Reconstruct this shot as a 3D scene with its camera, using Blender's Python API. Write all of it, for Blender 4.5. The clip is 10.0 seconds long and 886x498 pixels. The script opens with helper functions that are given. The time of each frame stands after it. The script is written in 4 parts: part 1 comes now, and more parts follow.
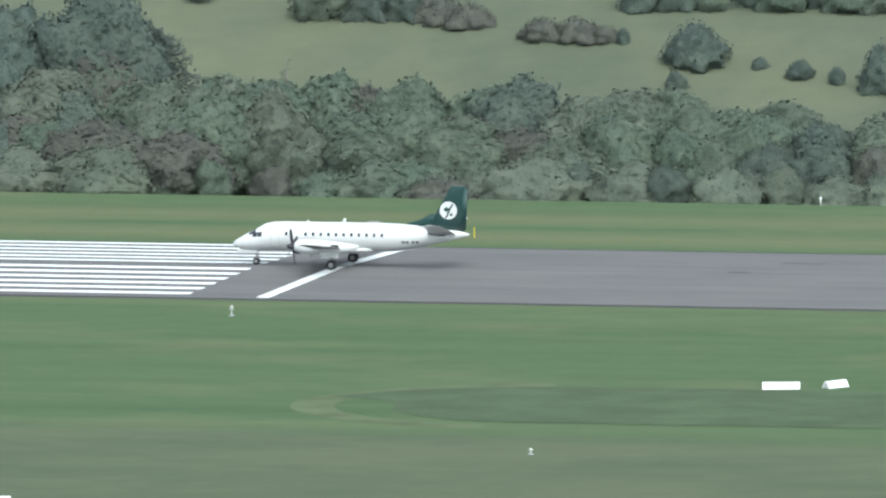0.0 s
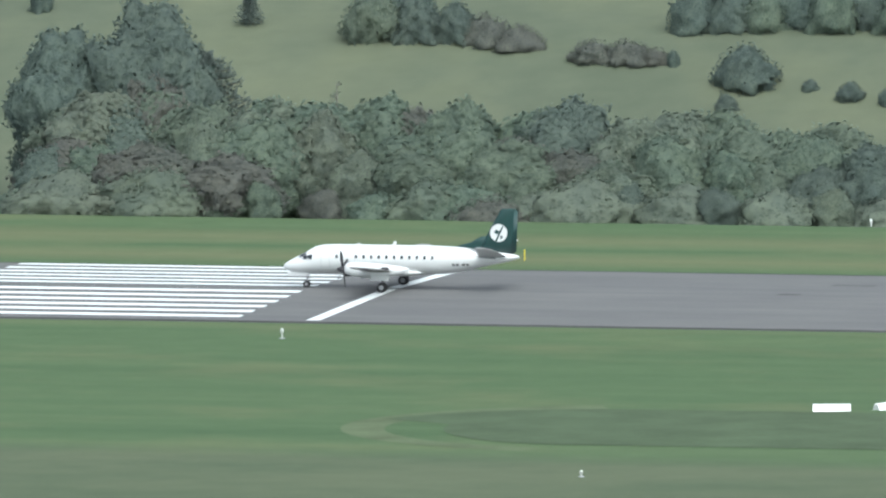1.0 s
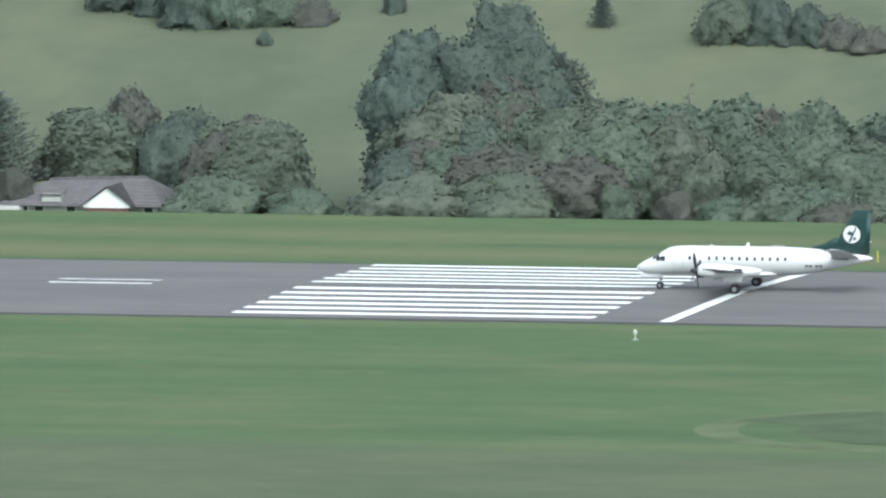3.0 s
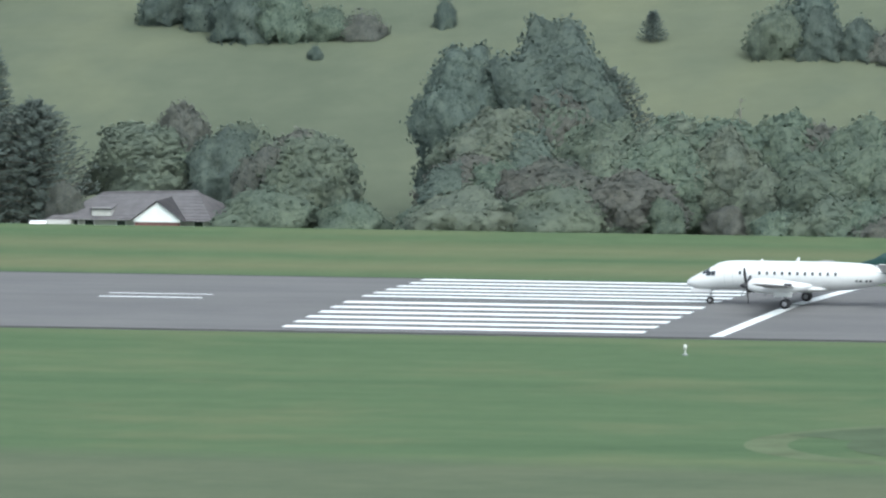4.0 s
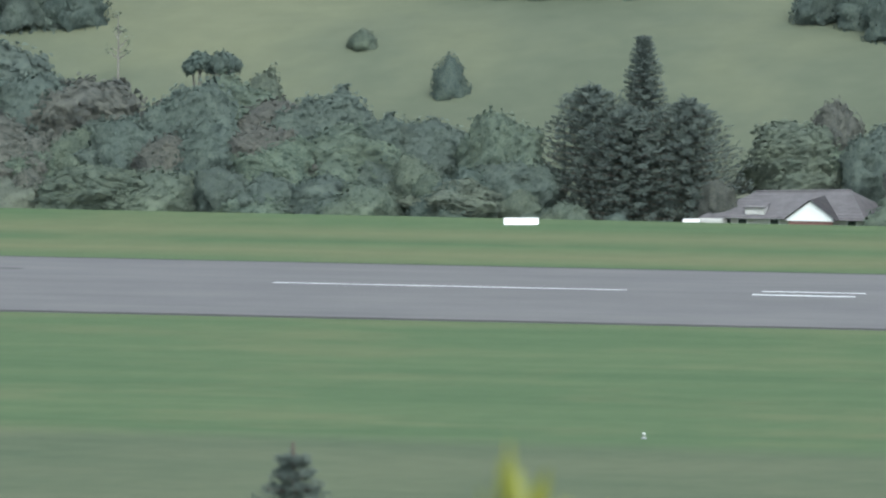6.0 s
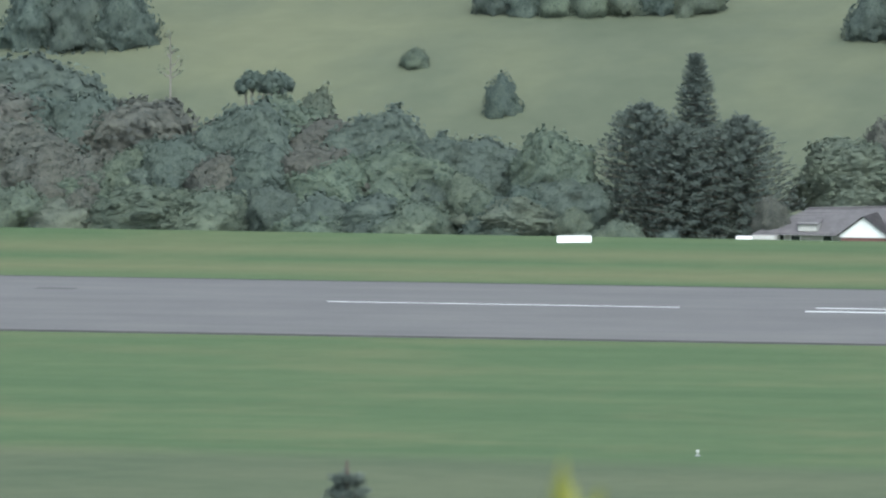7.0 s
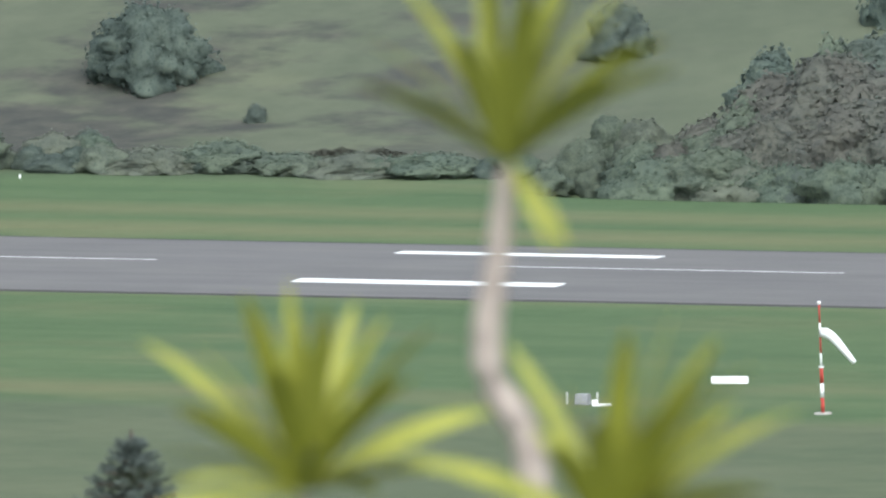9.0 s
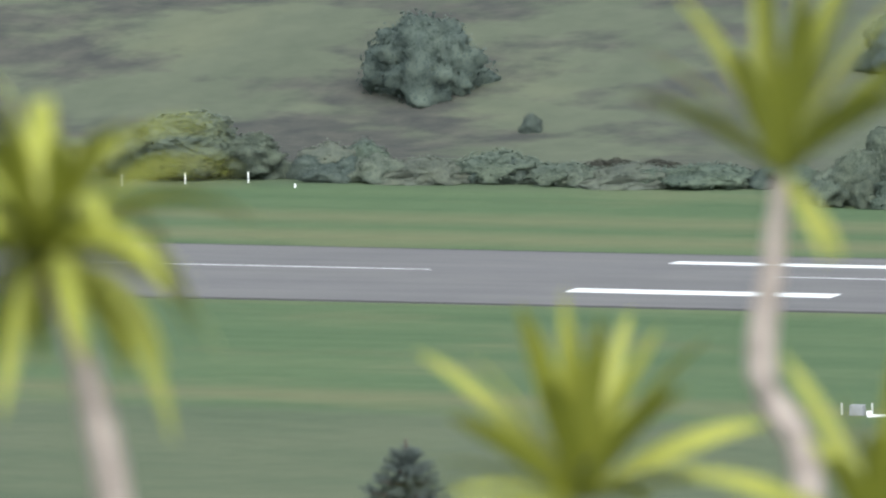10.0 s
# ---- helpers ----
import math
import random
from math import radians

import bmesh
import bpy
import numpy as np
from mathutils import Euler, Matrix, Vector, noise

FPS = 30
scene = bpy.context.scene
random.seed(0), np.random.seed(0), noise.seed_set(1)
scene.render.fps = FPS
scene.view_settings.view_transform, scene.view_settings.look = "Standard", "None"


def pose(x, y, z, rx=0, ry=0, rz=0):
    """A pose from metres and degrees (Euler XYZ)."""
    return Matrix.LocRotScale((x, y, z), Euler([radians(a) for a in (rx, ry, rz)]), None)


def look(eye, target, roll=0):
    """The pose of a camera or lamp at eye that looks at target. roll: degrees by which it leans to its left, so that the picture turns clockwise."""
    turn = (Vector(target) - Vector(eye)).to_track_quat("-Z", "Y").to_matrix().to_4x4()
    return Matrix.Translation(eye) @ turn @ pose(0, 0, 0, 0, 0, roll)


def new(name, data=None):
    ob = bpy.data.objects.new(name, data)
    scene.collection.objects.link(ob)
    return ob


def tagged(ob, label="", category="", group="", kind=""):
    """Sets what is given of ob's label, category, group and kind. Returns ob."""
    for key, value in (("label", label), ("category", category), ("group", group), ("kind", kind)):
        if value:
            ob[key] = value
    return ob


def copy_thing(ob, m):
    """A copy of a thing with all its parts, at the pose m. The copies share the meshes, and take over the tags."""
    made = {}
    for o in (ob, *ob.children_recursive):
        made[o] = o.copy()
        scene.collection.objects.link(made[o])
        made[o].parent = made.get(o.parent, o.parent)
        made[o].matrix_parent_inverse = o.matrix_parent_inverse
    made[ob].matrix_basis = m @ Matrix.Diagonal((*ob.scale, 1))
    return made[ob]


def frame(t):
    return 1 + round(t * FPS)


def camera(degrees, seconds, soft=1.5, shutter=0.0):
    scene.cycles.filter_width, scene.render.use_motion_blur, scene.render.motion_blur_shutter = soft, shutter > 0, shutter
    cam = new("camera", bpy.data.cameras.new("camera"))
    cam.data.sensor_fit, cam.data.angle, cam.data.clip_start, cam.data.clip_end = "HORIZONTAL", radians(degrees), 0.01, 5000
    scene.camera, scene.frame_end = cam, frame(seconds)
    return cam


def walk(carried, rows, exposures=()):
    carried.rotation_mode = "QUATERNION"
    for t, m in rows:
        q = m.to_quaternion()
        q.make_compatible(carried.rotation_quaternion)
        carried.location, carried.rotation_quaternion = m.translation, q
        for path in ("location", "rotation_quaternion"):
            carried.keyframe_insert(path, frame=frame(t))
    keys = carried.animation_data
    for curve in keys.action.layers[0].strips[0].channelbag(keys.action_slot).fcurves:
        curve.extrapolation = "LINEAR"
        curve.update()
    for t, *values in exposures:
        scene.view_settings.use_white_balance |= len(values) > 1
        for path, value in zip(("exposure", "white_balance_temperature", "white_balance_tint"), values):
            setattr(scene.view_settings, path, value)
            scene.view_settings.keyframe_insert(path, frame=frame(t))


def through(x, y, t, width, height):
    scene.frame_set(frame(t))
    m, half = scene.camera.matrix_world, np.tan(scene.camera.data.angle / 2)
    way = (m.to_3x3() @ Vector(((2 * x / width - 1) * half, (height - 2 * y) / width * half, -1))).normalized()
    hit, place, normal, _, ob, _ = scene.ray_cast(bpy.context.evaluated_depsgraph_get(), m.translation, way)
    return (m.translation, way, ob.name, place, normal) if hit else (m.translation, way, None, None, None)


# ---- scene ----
cam = camera(1.8987, 10.0, soft=2.3)
EYE = (563.90, -2072.77, 198.49)
# seconds, yaw from +y towards -x, pitch below the horizon, roll
PATH = [
    (0.00, 14.8332, 5.2396, 0.404),
    (0.50, 14.8270, 5.2461, 0.482),
    (1.00, 14.9412, 5.1905, 0.491),
    (1.50, 15.1602, 5.1837, 0.271),
    (2.00, 15.2622, 5.2324, 0.461),
    (2.50, 15.3129, 5.1834, 0.541),
    (3.00, 15.7010, 5.1806, 0.551),
    (3.20, 15.8104, 5.1824, 0.474),
    (3.56, 15.8493, 5.1704, 0.449),
    (3.94, 15.8094, 5.1490, 0.491),
    (4.30, 15.8199, 5.1485, 0.513),
    (4.50, 15.8905, 5.1660, 0.498),
    (5.00, 16.4380, 5.1572, 0.574),
    (5.50, 16.9518, 5.1568, 0.380),
    (5.70, 17.1164, 5.1444, 0.382),
    (6.06, 17.2176, 5.1408, 0.375),
    (6.44, 17.2311, 5.1427, 0.390),
    (6.80, 17.2610, 5.1279, 0.494),
    (7.00, 17.3278, 5.1001, 0.649),
    (7.50, 17.7256, 5.1027, 0.840),
    (8.00, 18.3504, 5.0853, 0.667),
    (8.50, 18.8436, 5.1291, 0.674),
    (9.00, 19.1883, 5.1272, 0.647),
    (9.50, 19.4389, 5.0826, 0.606),
    (10.00, 19.7799, 5.0992, 0.561),
]
walk(cam, [(t, pose(*EYE, 90 - p, 0, y) @ pose(0, 0, 0, 0, 0, -r)) for t, y, p, r in PATH], [(0.0, 0.85, 6050, 2), (5.5, 0.86, 5960, 4), (7.5, 0.88, 5960, 5), (8.5, 0.91, 6150, 7), (10.0, 0.91, 6200, 7)])
cam.data.dof.use_dof = True
cam.data.dof.focus_distance = 2140.0
cam.data.dof.aperture_fstop = 9.5

# ---- light ----
world = bpy.data.worlds.new("overcast_sky")
scene.world = world
world.use_nodes = True
wn = world.node_tree
sky = wn.nodes.new("ShaderNodeTexSky")
sky.sky_type, sky.sun_disc = "NISHITA", False
sky.sun_elevation, sky.sun_rotation = radians(52), radians(150)
sky.dust_density, sky.air_density = 3.0, 1.0
soften = wn.nodes.new("ShaderNodeHueSaturation")
soften.inputs["Saturation"].default_value = 0.35
wn.links.new(sky.outputs[0], soften.inputs["Color"])
wn.links.new(soften.outputs[0], wn.nodes["Background"].inputs[0])
wn.nodes["Background"].inputs[1].default_value = 0.17

sun_data = bpy.data.lights.new("sun", "SUN")
sun_data.energy, sun_data.angle, sun_data.color = 0.9, radians(50), (1.0, 0.96, 0.9)
sun = new("sun", sun_data)
sun.matrix_world = look((330, -570, 840), (0, 0, 0))


# ---- materials ----
def material(name, rough=0.8, metal=0.0, spec=0.3):
    m = bpy.data.materials.new(name)
    m.use_nodes = True
    b = m.node_tree.nodes["Principled BSDF"]
    b.inputs["Roughness"].default_value = rough
    b.inputs["Metallic"].default_value = metal
    b.inputs["Specular IOR Level"].default_value = spec
    return m, m.node_tree, b


def node(tree, kind, **values):
    n = tree.nodes.new(kind)
    for k, v in values.items():
        n.inputs[k].default_value = v
    return n


def noise_tex(tree, scale, detail=4.0, stretch=(1, 1, 1), coords="Object"):
    tc = tree.nodes.new("ShaderNodeTexCoord")
    mp = tree.nodes.new("ShaderNodeMapping")
    mp.inputs["Scale"].default_value = stretch
    tree.links.new(tc.outputs[coords], mp.inputs["Vector"])
    n = node(tree, "ShaderNodeTexNoise", Scale=scale, Detail=detail, Roughness=0.6)
    tree.links.new(mp.outputs[0], n.inputs["Vector"])
    return n.outputs["Fac"]


def ramp(tree, fac, stops):
    r = tree.nodes.new("ShaderNodeValToRGB")
    els = r.color_ramp.elements
    while len(els) < len(stops):
        els.new(0.5)
    for e, (p, c) in zip(els, stops):
        e.position, e.color = p, (*c, 1)
    tree.links.new(fac, r.inputs[0])
    return r.outputs[0]


def mixed(tree, fac, a, b, blend="MIX"):
    m = tree.nodes.new("ShaderNodeMix")
    m.data_type, m.blend_type = "RGBA", blend
    for socket, v in ((m.inputs["Factor"], fac), (m.inputs[6], a), (m.inputs[7], b)):
        if isinstance(v, bpy.types.NodeSocket):
            tree.links.new(v, socket)
        else:
            socket.default_value = v if isinstance(v, float) else (*v, 1)
    return m.outputs[2]


def mathop(tree, op, a, b=0.0, clamp=False):
    m = tree.nodes.new("ShaderNodeMath")
    m.operation, m.use_clamp = op, clamp
    for socket, v in zip(m.inputs, (a, b)):
        if isinstance(v, bpy.types.NodeSocket):
            tree.links.new(v, socket)
        else:
            socket.default_value = v
    return m.outputs[0]


def bump(tree, b, height, strength=0.3, distance=0.05):
    n = node(tree, "ShaderNodeBump", Strength=strength, Distance=distance)
    tree.links.new(height, n.inputs["Height"])
    tree.links.new(n.outputs[0], b.inputs["Normal"])


def plain(name, colour, rough=0.6, metal=0.0, vary=0.12, scale=3.0, spec=0.3, grain=0.1):
    """A surface of one colour with stains at two scales and a slight relief."""
    m, t, b = material(name, rough, metal, spec)
    big, fine = noise_tex(t, scale, 5), noise_tex(t, scale * 14, 3)
    lo = tuple(c * (1 - vary) for c in colour)
    hi = tuple(min(1, c * (1 + vary)) for c in colour)
    c1 = ramp(t, big, [(0.3, lo), (0.7, hi)])
    c2 = ramp(t, fine, [(0.3, (1 - vary * 0.6,) * 3), (0.7, (1, 1, 1))])
    t.links.new(mixed(t, 1.0, c1, c2, "MULTIPLY"), b.inputs["Base Color"])
    bump(t, b, fine, grain, 0.01)
    return m


def foliage(name, dark, light, yellow, rough=0.8, through=0.44):
    """Leaves: they vary from tree to tree, in patches and from leaf to leaf."""
    m, t, b = material(name, rough, 0, 0.1)
    info = t.nodes.new("ShaderNodeObjectInfo")
    geo = t.nodes.new("ShaderNodeNewGeometry")
    patch, fine = noise_tex(t, 0.6, 3), noise_tex(t, 3.2, 4)
    leaf = mixed(t, geo.outputs["Random Per Island"], dark, light)
    c = mixed(t, mathop(t, "MULTIPLY", info.outputs["Random"], 0.55), leaf, yellow)
    pm = ramp(t, patch, [(0.35, (0.86, 0.87, 0.88)), (0.65, (1.1, 1.08, 1.02))])
    fm = ramp(t, fine, [(0.3, (0.88, 0.9, 0.9)), (0.65, (1.06, 1.06, 1.04))])
    c = mixed(t, 1.0, mixed(t, 1.0, c, pm, "MULTIPLY"), fm, "MULTIPLY")
    t.links.new(c, b.inputs["Base Color"])
    bump(t, b, fine, 0.35, 0.15)
    tr = t.nodes.new("ShaderNodeBsdfTranslucent")
    t.links.new(c, tr.inputs["Color"])
    both = t.nodes.new("ShaderNodeMixShader")
    both.inputs[0].default_value = through
    t.links.new(b.outputs[0], both.inputs[1])
    t.links.new(tr.outputs[0], both.inputs[2])
    t.links.new(both.outputs[0], t.nodes["Material Output"].inputs["Surface"])
    return m


def grass_material():
    """Mown airfield turf in long bands, rough dry grass towards the camera, pasture on the hill."""
    m, t, b = material("grass", 0.95, 0, 0.05)
    tc = t.nodes.new("ShaderNodeTexCoord")
    sep = t.nodes.new("ShaderNodeSeparateXYZ")
    t.links.new(tc.outputs["Object"], sep.inputs[0])
    x, y = sep.outputs[0], sep.outputs[1]
    bands = noise_tex(t, 1.0, 3, (0.008, 0.11, 0.1))
    patch = noise_tex(t, 1.0, 6, (0.035, 0.06, 0.05))
    fine = noise_tex(t, 1.0, 6, (0.3, 0.3, 0.3))
    grain = noise_tex(t, 6.0, 4)
    warp = mathop(t, "MULTIPLY", mathop(t, "SUBTRACT", patch, 0.5), 26.0)
    yw = mathop(t, "ADD", y, warp)
    mown = ramp(t, bands, [(0.3, GRASS_DARK), (0.5, GRASS_MID), (0.7, GRASS_LIGHT)])
    mown = mixed(t, ramp(t, patch, [(0.5, (0, 0, 0)), (0.72, (0.6, 0.6, 0.6))]), mown, GRASS_DRY)
    rough_c = ramp(t, patch, [(0.3, ROUGH_DARK), (0.6, ROUGH_LIGHT)])
    skewed = mathop(t, "ADD", mathop(t, "ADD", y, mathop(t, "MULTIPLY", x, 0.07)), mathop(t, "MULTIPLY", warp, 0.18))
    near = mathop(t, "MULTIPLY_ADD", skewed, -0.11, True)
    near.node.inputs[2].default_value = -13.3
    c = mixed(t, near, mown, rough_c)
    # a dry band beside the far edge of the runway and a worn one further out
    for centre, width, amount in ((30.0, 8.0, 0.85), (47.0, 8.0, 0.75), (-29.0, 2.5, 0.35)):
        d = mathop(t, "ABSOLUTE", mathop(t, "SUBTRACT", mathop(t, "ADD", y, mathop(t, "MULTIPLY", warp, 0.22)), centre))
        k = mathop(t, "SUBTRACT", 1.0, mathop(t, "DIVIDE", d, width), True)
        c = mixed(t, mathop(t, "MULTIPLY", k, amount), c, GRASS_DRY)
    worn = mathop(t, "SUBTRACT", 1.0, mathop(t, "DIVIDE", mathop(t, "ABSOLUTE", mathop(t, "ADD", skewed, 114.5)), 8.0), True)
    west = mathop(t, "MULTIPLY_ADD", x, -0.02, True)
    west.node.inputs[2].default_value = -1.7
    c = mixed(t, mathop(t, "MULTIPLY", mathop(t, "MULTIPLY", worn, west), 0.8), c, GRASS_DRY)
    hill = mathop(t, "MULTIPLY_ADD", y, 0.05, True)
    hill.node.inputs[2].default_value = -3.6
    hillp = noise_tex(t, 1.0, 5, (0.03, 0.022, 0.02))
    past = ramp(t, hillp, [(0.32, HILL_DARK), (0.5, HILL_MID), (0.68, HILL_LIGHT)])
    scrub = mathop(t, "MULTIPLY_ADD", mathop(t, "ADD", x, warp), -0.03, True)
    scrub.node.inputs[2].default_value = -5.2
    brown = ramp(t, fine, [(0.35, SCRUB_DARK), (0.65, SCRUB_LIGHT)])
    thick = noise_tex(t, 1.0, 6, (0.05, 0.075, 0.06))
    low_scrub = ramp(t, thick, [(0.44, (0.12, 0.12, 0.12)), (0.54, (1, 1, 1))])
    past = mixed(t, scrub, past, mixed(t, low_scrub, past, brown))
    c = mixed(t, hill, c, past)
    shade = ramp(t, fine, [(0.3, (0.93, 0.94, 0.93)), (0.7, (1.05, 1.04, 1.03))])
    t.links.new(mixed(t, 1.0, c, shade, "MULTIPLY"), b.inputs["Base Color"])
    bump(t, b, grain, 0.5, 0.08)
    return m


GRASS_DARK, GRASS_MID, GRASS_LIGHT = (0.068, 0.108, 0.056), (0.08, 0.121, 0.063), (0.095, 0.131, 0.069)
GRASS_DRY = (0.135, 0.142, 0.08)
ROUGH_DARK, ROUGH_LIGHT = (0.079, 0.104, 0.065), (0.103, 0.122, 0.077)
HILL_DARK, HILL_MID, HILL_LIGHT = (0.084, 0.101, 0.071), (0.105, 0.122, 0.085), (0.136, 0.149, 0.096)
SCRUB_DARK, SCRUB_LIGHT = (0.056, 0.06, 0.056), (0.08, 0.082, 0.07)


def asphalt_material():
    m, t, b = material("asphalt", 0.9, 0, 0.2)
    streak = noise_tex(t, 1.0, 5, (0.012, 0.35, 0.3))
    patch = noise_tex(t, 1.0, 6, (0.06, 0.12, 0.1))
    fine = noise_tex(t, 9.0, 4)
    c = ramp(t, streak, [(0.3, (0.122, 0.122, 0.121)), (0.7, (0.143, 0.142, 0.14))])
    c = mixed(t, 1.0, c, ramp(t, patch, [(0.3, (0.88, 0.88, 0.9)), (0.7, (1.08, 1.07, 1.06))]), "MULTIPLY")
    c = mixed(t, 1.0, c, ramp(t, fine, [(0.3, (0.9, 0.9, 0.9)), (0.7, (1.08, 1.08, 1.08))]), "MULTIPLY")
    t.links.new(c, b.inputs["Base Color"])
    bump(t, b, fine, 0.4, 0.01)
    return m


def paint_material():
    m, t, b = material("runway_paint", 0.75, 0, 0.3)
    wear = noise_tex(t, 1.0, 6, (0.25, 1.6, 1.0))
    c = ramp(t, wear, [(0.25, (0.52, 0.53, 0.53)), (0.5, (0.76, 0.79, 0.78))])
    t.links.new(c, b.inputs["Base Color"])
    return m


GRASS, ASPHALT, PAINT = grass_material(), asphalt_material(), paint_material()
TRACK = plain("worn_turf", (0.078, 0.106, 0.063), 0.95, vary=0.16, scale=0.15, spec=0.05)
DRY_TURF = plain("dry_turf", (0.108, 0.135, 0.078), 0.95, vary=0.2, scale=0.2, spec=0.05)
PATCH = plain("asphalt_patch", (0.09, 0.09, 0.09), 0.95, vary=0.3, scale=0.5)
EDGE_DARK = plain("dark_edge", (0.035, 0.035, 0.033), 0.95, vary=0.4, scale=0.4)
WHITE = plain("white_paint", (0.82, 0.83, 0.82), 0.45, vary=0.04, scale=0.6)
BOARD_WHITE = plain("board_white", (0.84, 0.86, 0.85), 0.6, vary=0.05)
RED = plain("red_paint", (0.42, 0.06, 0.045), 0.6, vary=0.15)
YELLOW = plain("yellow_paint", (0.62, 0.5, 0.06), 0.6)
GREY = plain("grey_paint", (0.3, 0.31, 0.32), 0.5)
DARK = plain("dark_rubber", (0.03, 0.03, 0.032), 0.8)
BLADE = plain("propeller_black", (0.045, 0.045, 0.05), 0.45)
STEEL = plain("gear_steel", (0.32, 0.32, 0.33), 0.4, 0.6)
FIN_GREEN = plain("fin_green", (0.012, 0.045, 0.042), 0.35, vary=0.08, spec=0.5)
AIR_WHITE = plain("aircraft_white", (0.64, 0.65, 0.645), 0.28, vary=0.025, scale=0.4, spec=0.5, grain=0.02)
AIR_GREY = plain("aircraft_grey", (0.12, 0.13, 0.13), 0.35, vary=0.06, spec=0.5)
# the wing's grey is darkened to hold the shade of its underside
WING_SHADE = plain("wing_shade", (0.2, 0.19, 0.185), 0.4, vary=0.08, spec=0.4)
AIR_TITLE = plain("title_grey", (0.42, 0.46, 0.46), 0.35, vary=0.05)
GLASS = plain("window_glass", (0.03, 0.035, 0.04), 0.08, spec=0.6, vary=0.1)
ROOF = plain("roof_tiles", (0.125, 0.12, 0.124), 0.8, vary=0.2, scale=1.2)
BARK = plain("bark", (0.12, 0.1, 0.085), 0.9, vary=0.3, scale=2.0, grain=0.5)
PALE_BARK = plain("pale_bark", (0.22, 0.21, 0.19), 0.9, vary=0.3, scale=2.0, grain=0.5)
# leaf colours are lifted and turned bluer, with distance haze put in
LEAF = foliage("leaf_green", (0.111, 0.154, 0.127), (0.183, 0.235, 0.185), (0.177, 0.198, 0.158))
LEAF_DARK = foliage("leaf_dark", (0.096, 0.133, 0.122), (0.16, 0.204, 0.18), (0.145, 0.174, 0.154))
LEAF_BROWN = foliage("leaf_brown", (0.113, 0.129, 0.119), (0.177, 0.189, 0.168), (0.174, 0.172, 0.157))
LEAF_PALE = foliage("leaf_pale", (0.13, 0.165, 0.134), (0.2, 0.24, 0.193), (0.191, 0.206, 0.172))
SCRUB = foliage("scrub_leaf", (0.086, 0.092, 0.078), (0.118, 0.122, 0.1), (0.112, 0.112, 0.094), through=0.5)
NEEDLE = foliage("needles", (0.125, 0.158, 0.148), (0.15, 0.182, 0.166), (0.138, 0.164, 0.15), through=0.5)


# ---- mesh helpers ----
def smooth(a, b, v):
    u = min(1.0, max(0.0, (v - a) / (b - a)))
    return u * u * (3 - 2 * u)


def raw(name, verts, faces, mat, parent=None, shade=False):
    me = bpy.data.meshes.new(name)
    me.from_pydata([tuple(map(float, v)) for v in verts], [], [tuple(map(int, q)) for q in faces])
    me.materials.append(mat)
    if shade:
        for p in me.polygons:
            p.use_smooth = True
    ob = new(name, me)
    if parent:
        ob.parent = parent
    return ob


def part(name, bm, mat, parent=None, label="", shade=False):
    me = bpy.data.meshes.new(name)
    bmesh.ops.recalc_face_normals(bm, faces=bm.faces)
    bm.to_mesh(me)
    bm.free()
    me.materials.append(mat)
    if shade:
        for p in me.polygons:
            p.use_smooth = True
    ob = new(name, me)
    if parent:
        ob.parent = parent
    return tagged(ob, label) if label else ob


def thing(name, m, label, category, group="", kind=""):
    ob = new(name)
    ob.matrix_world = m
    return tagged(ob, label, category, group, kind)


def box(sx, sy, sz, at=(0, 0, 0), bevel=0.0, bm=None, m=None):
    bm = bm or bmesh.new()
    r = bmesh.ops.create_cube(bm, size=1)
    bmesh.ops.scale(bm, vec=(sx, sy, sz), verts=r["verts"])
    if bevel:
        edges = list({e for v in r["verts"] for e in v.link_edges})
        r2 = bmesh.ops.bevel(bm, geom=edges, offset=bevel, segments=2, affect="EDGES")
        vs = list({v for q in r2["faces"] for v in q.verts} | {v for v in r["verts"] if v.is_valid})
    else:
        vs = r["verts"]
    if m:
        bmesh.ops.transform(bm, matrix=m, verts=vs)
    bmesh.ops.translate(bm, vec=at, verts=vs)
    return bm


def tube(path, radii, sides=10, bm=None, caps=True):
    """A round tube along a path, with a radius for each point."""
    bm = bm or bmesh.new()
    pts = [Vector(p) for p in path]
    rings = []
    for i, p in enumerate(pts):
        d = (pts[min(i + 1, len(pts) - 1)] - pts[max(i - 1, 0)]).normalized()
        u = d.orthogonal().normalized() if abs(d.z) > 0.9 else d.cross(Vector((0, 0, 1))).normalized()
        if abs(d.z) > 0.9:
            u = (Vector((1, 0, 0)) - d * d.x).normalized()
        w = d.cross(u)
        rings.append([bm.verts.new(p + radii[i] * (math.cos(a) * u + math.sin(a) * w)) for a in (2 * math.pi * k / sides for k in range(sides))])
    for a, b in zip(rings, rings[1:]):
        for k in range(sides):
            bm.faces.new((a[k], a[(k + 1) % sides], b[(k + 1) % sides], b[k]))
    if caps:
        bm.faces.new(rings[0][::-1])
        bm.faces.new(rings[-1])
    return bm


def loft(sections, bm=None, caps=True):
    """Joins rings of equal length into one skin."""
    bm = bm or bmesh.new()
    rings = [[bm.verts.new(p) for p in s] for s in sections]
    n = len(rings[0])
    for a, b in zip(rings, rings[1:]):
        for k in range(n):
            bm.faces.new((a[k], a[(k + 1) % n], b[(k + 1) % n], b[k]))
    if caps:
        bm.faces.new(rings[0][::-1])
        bm.faces.new(rings[-1])
    return bm


# ---- ground ----
HILLSIDE = [(-2400, 199), (-2073, 196.8), (-2015, 190), (-1957, 183.4), (-1690, 150), (-1300, 92), (-820, 30), (-520, 3), (-330, 0)]


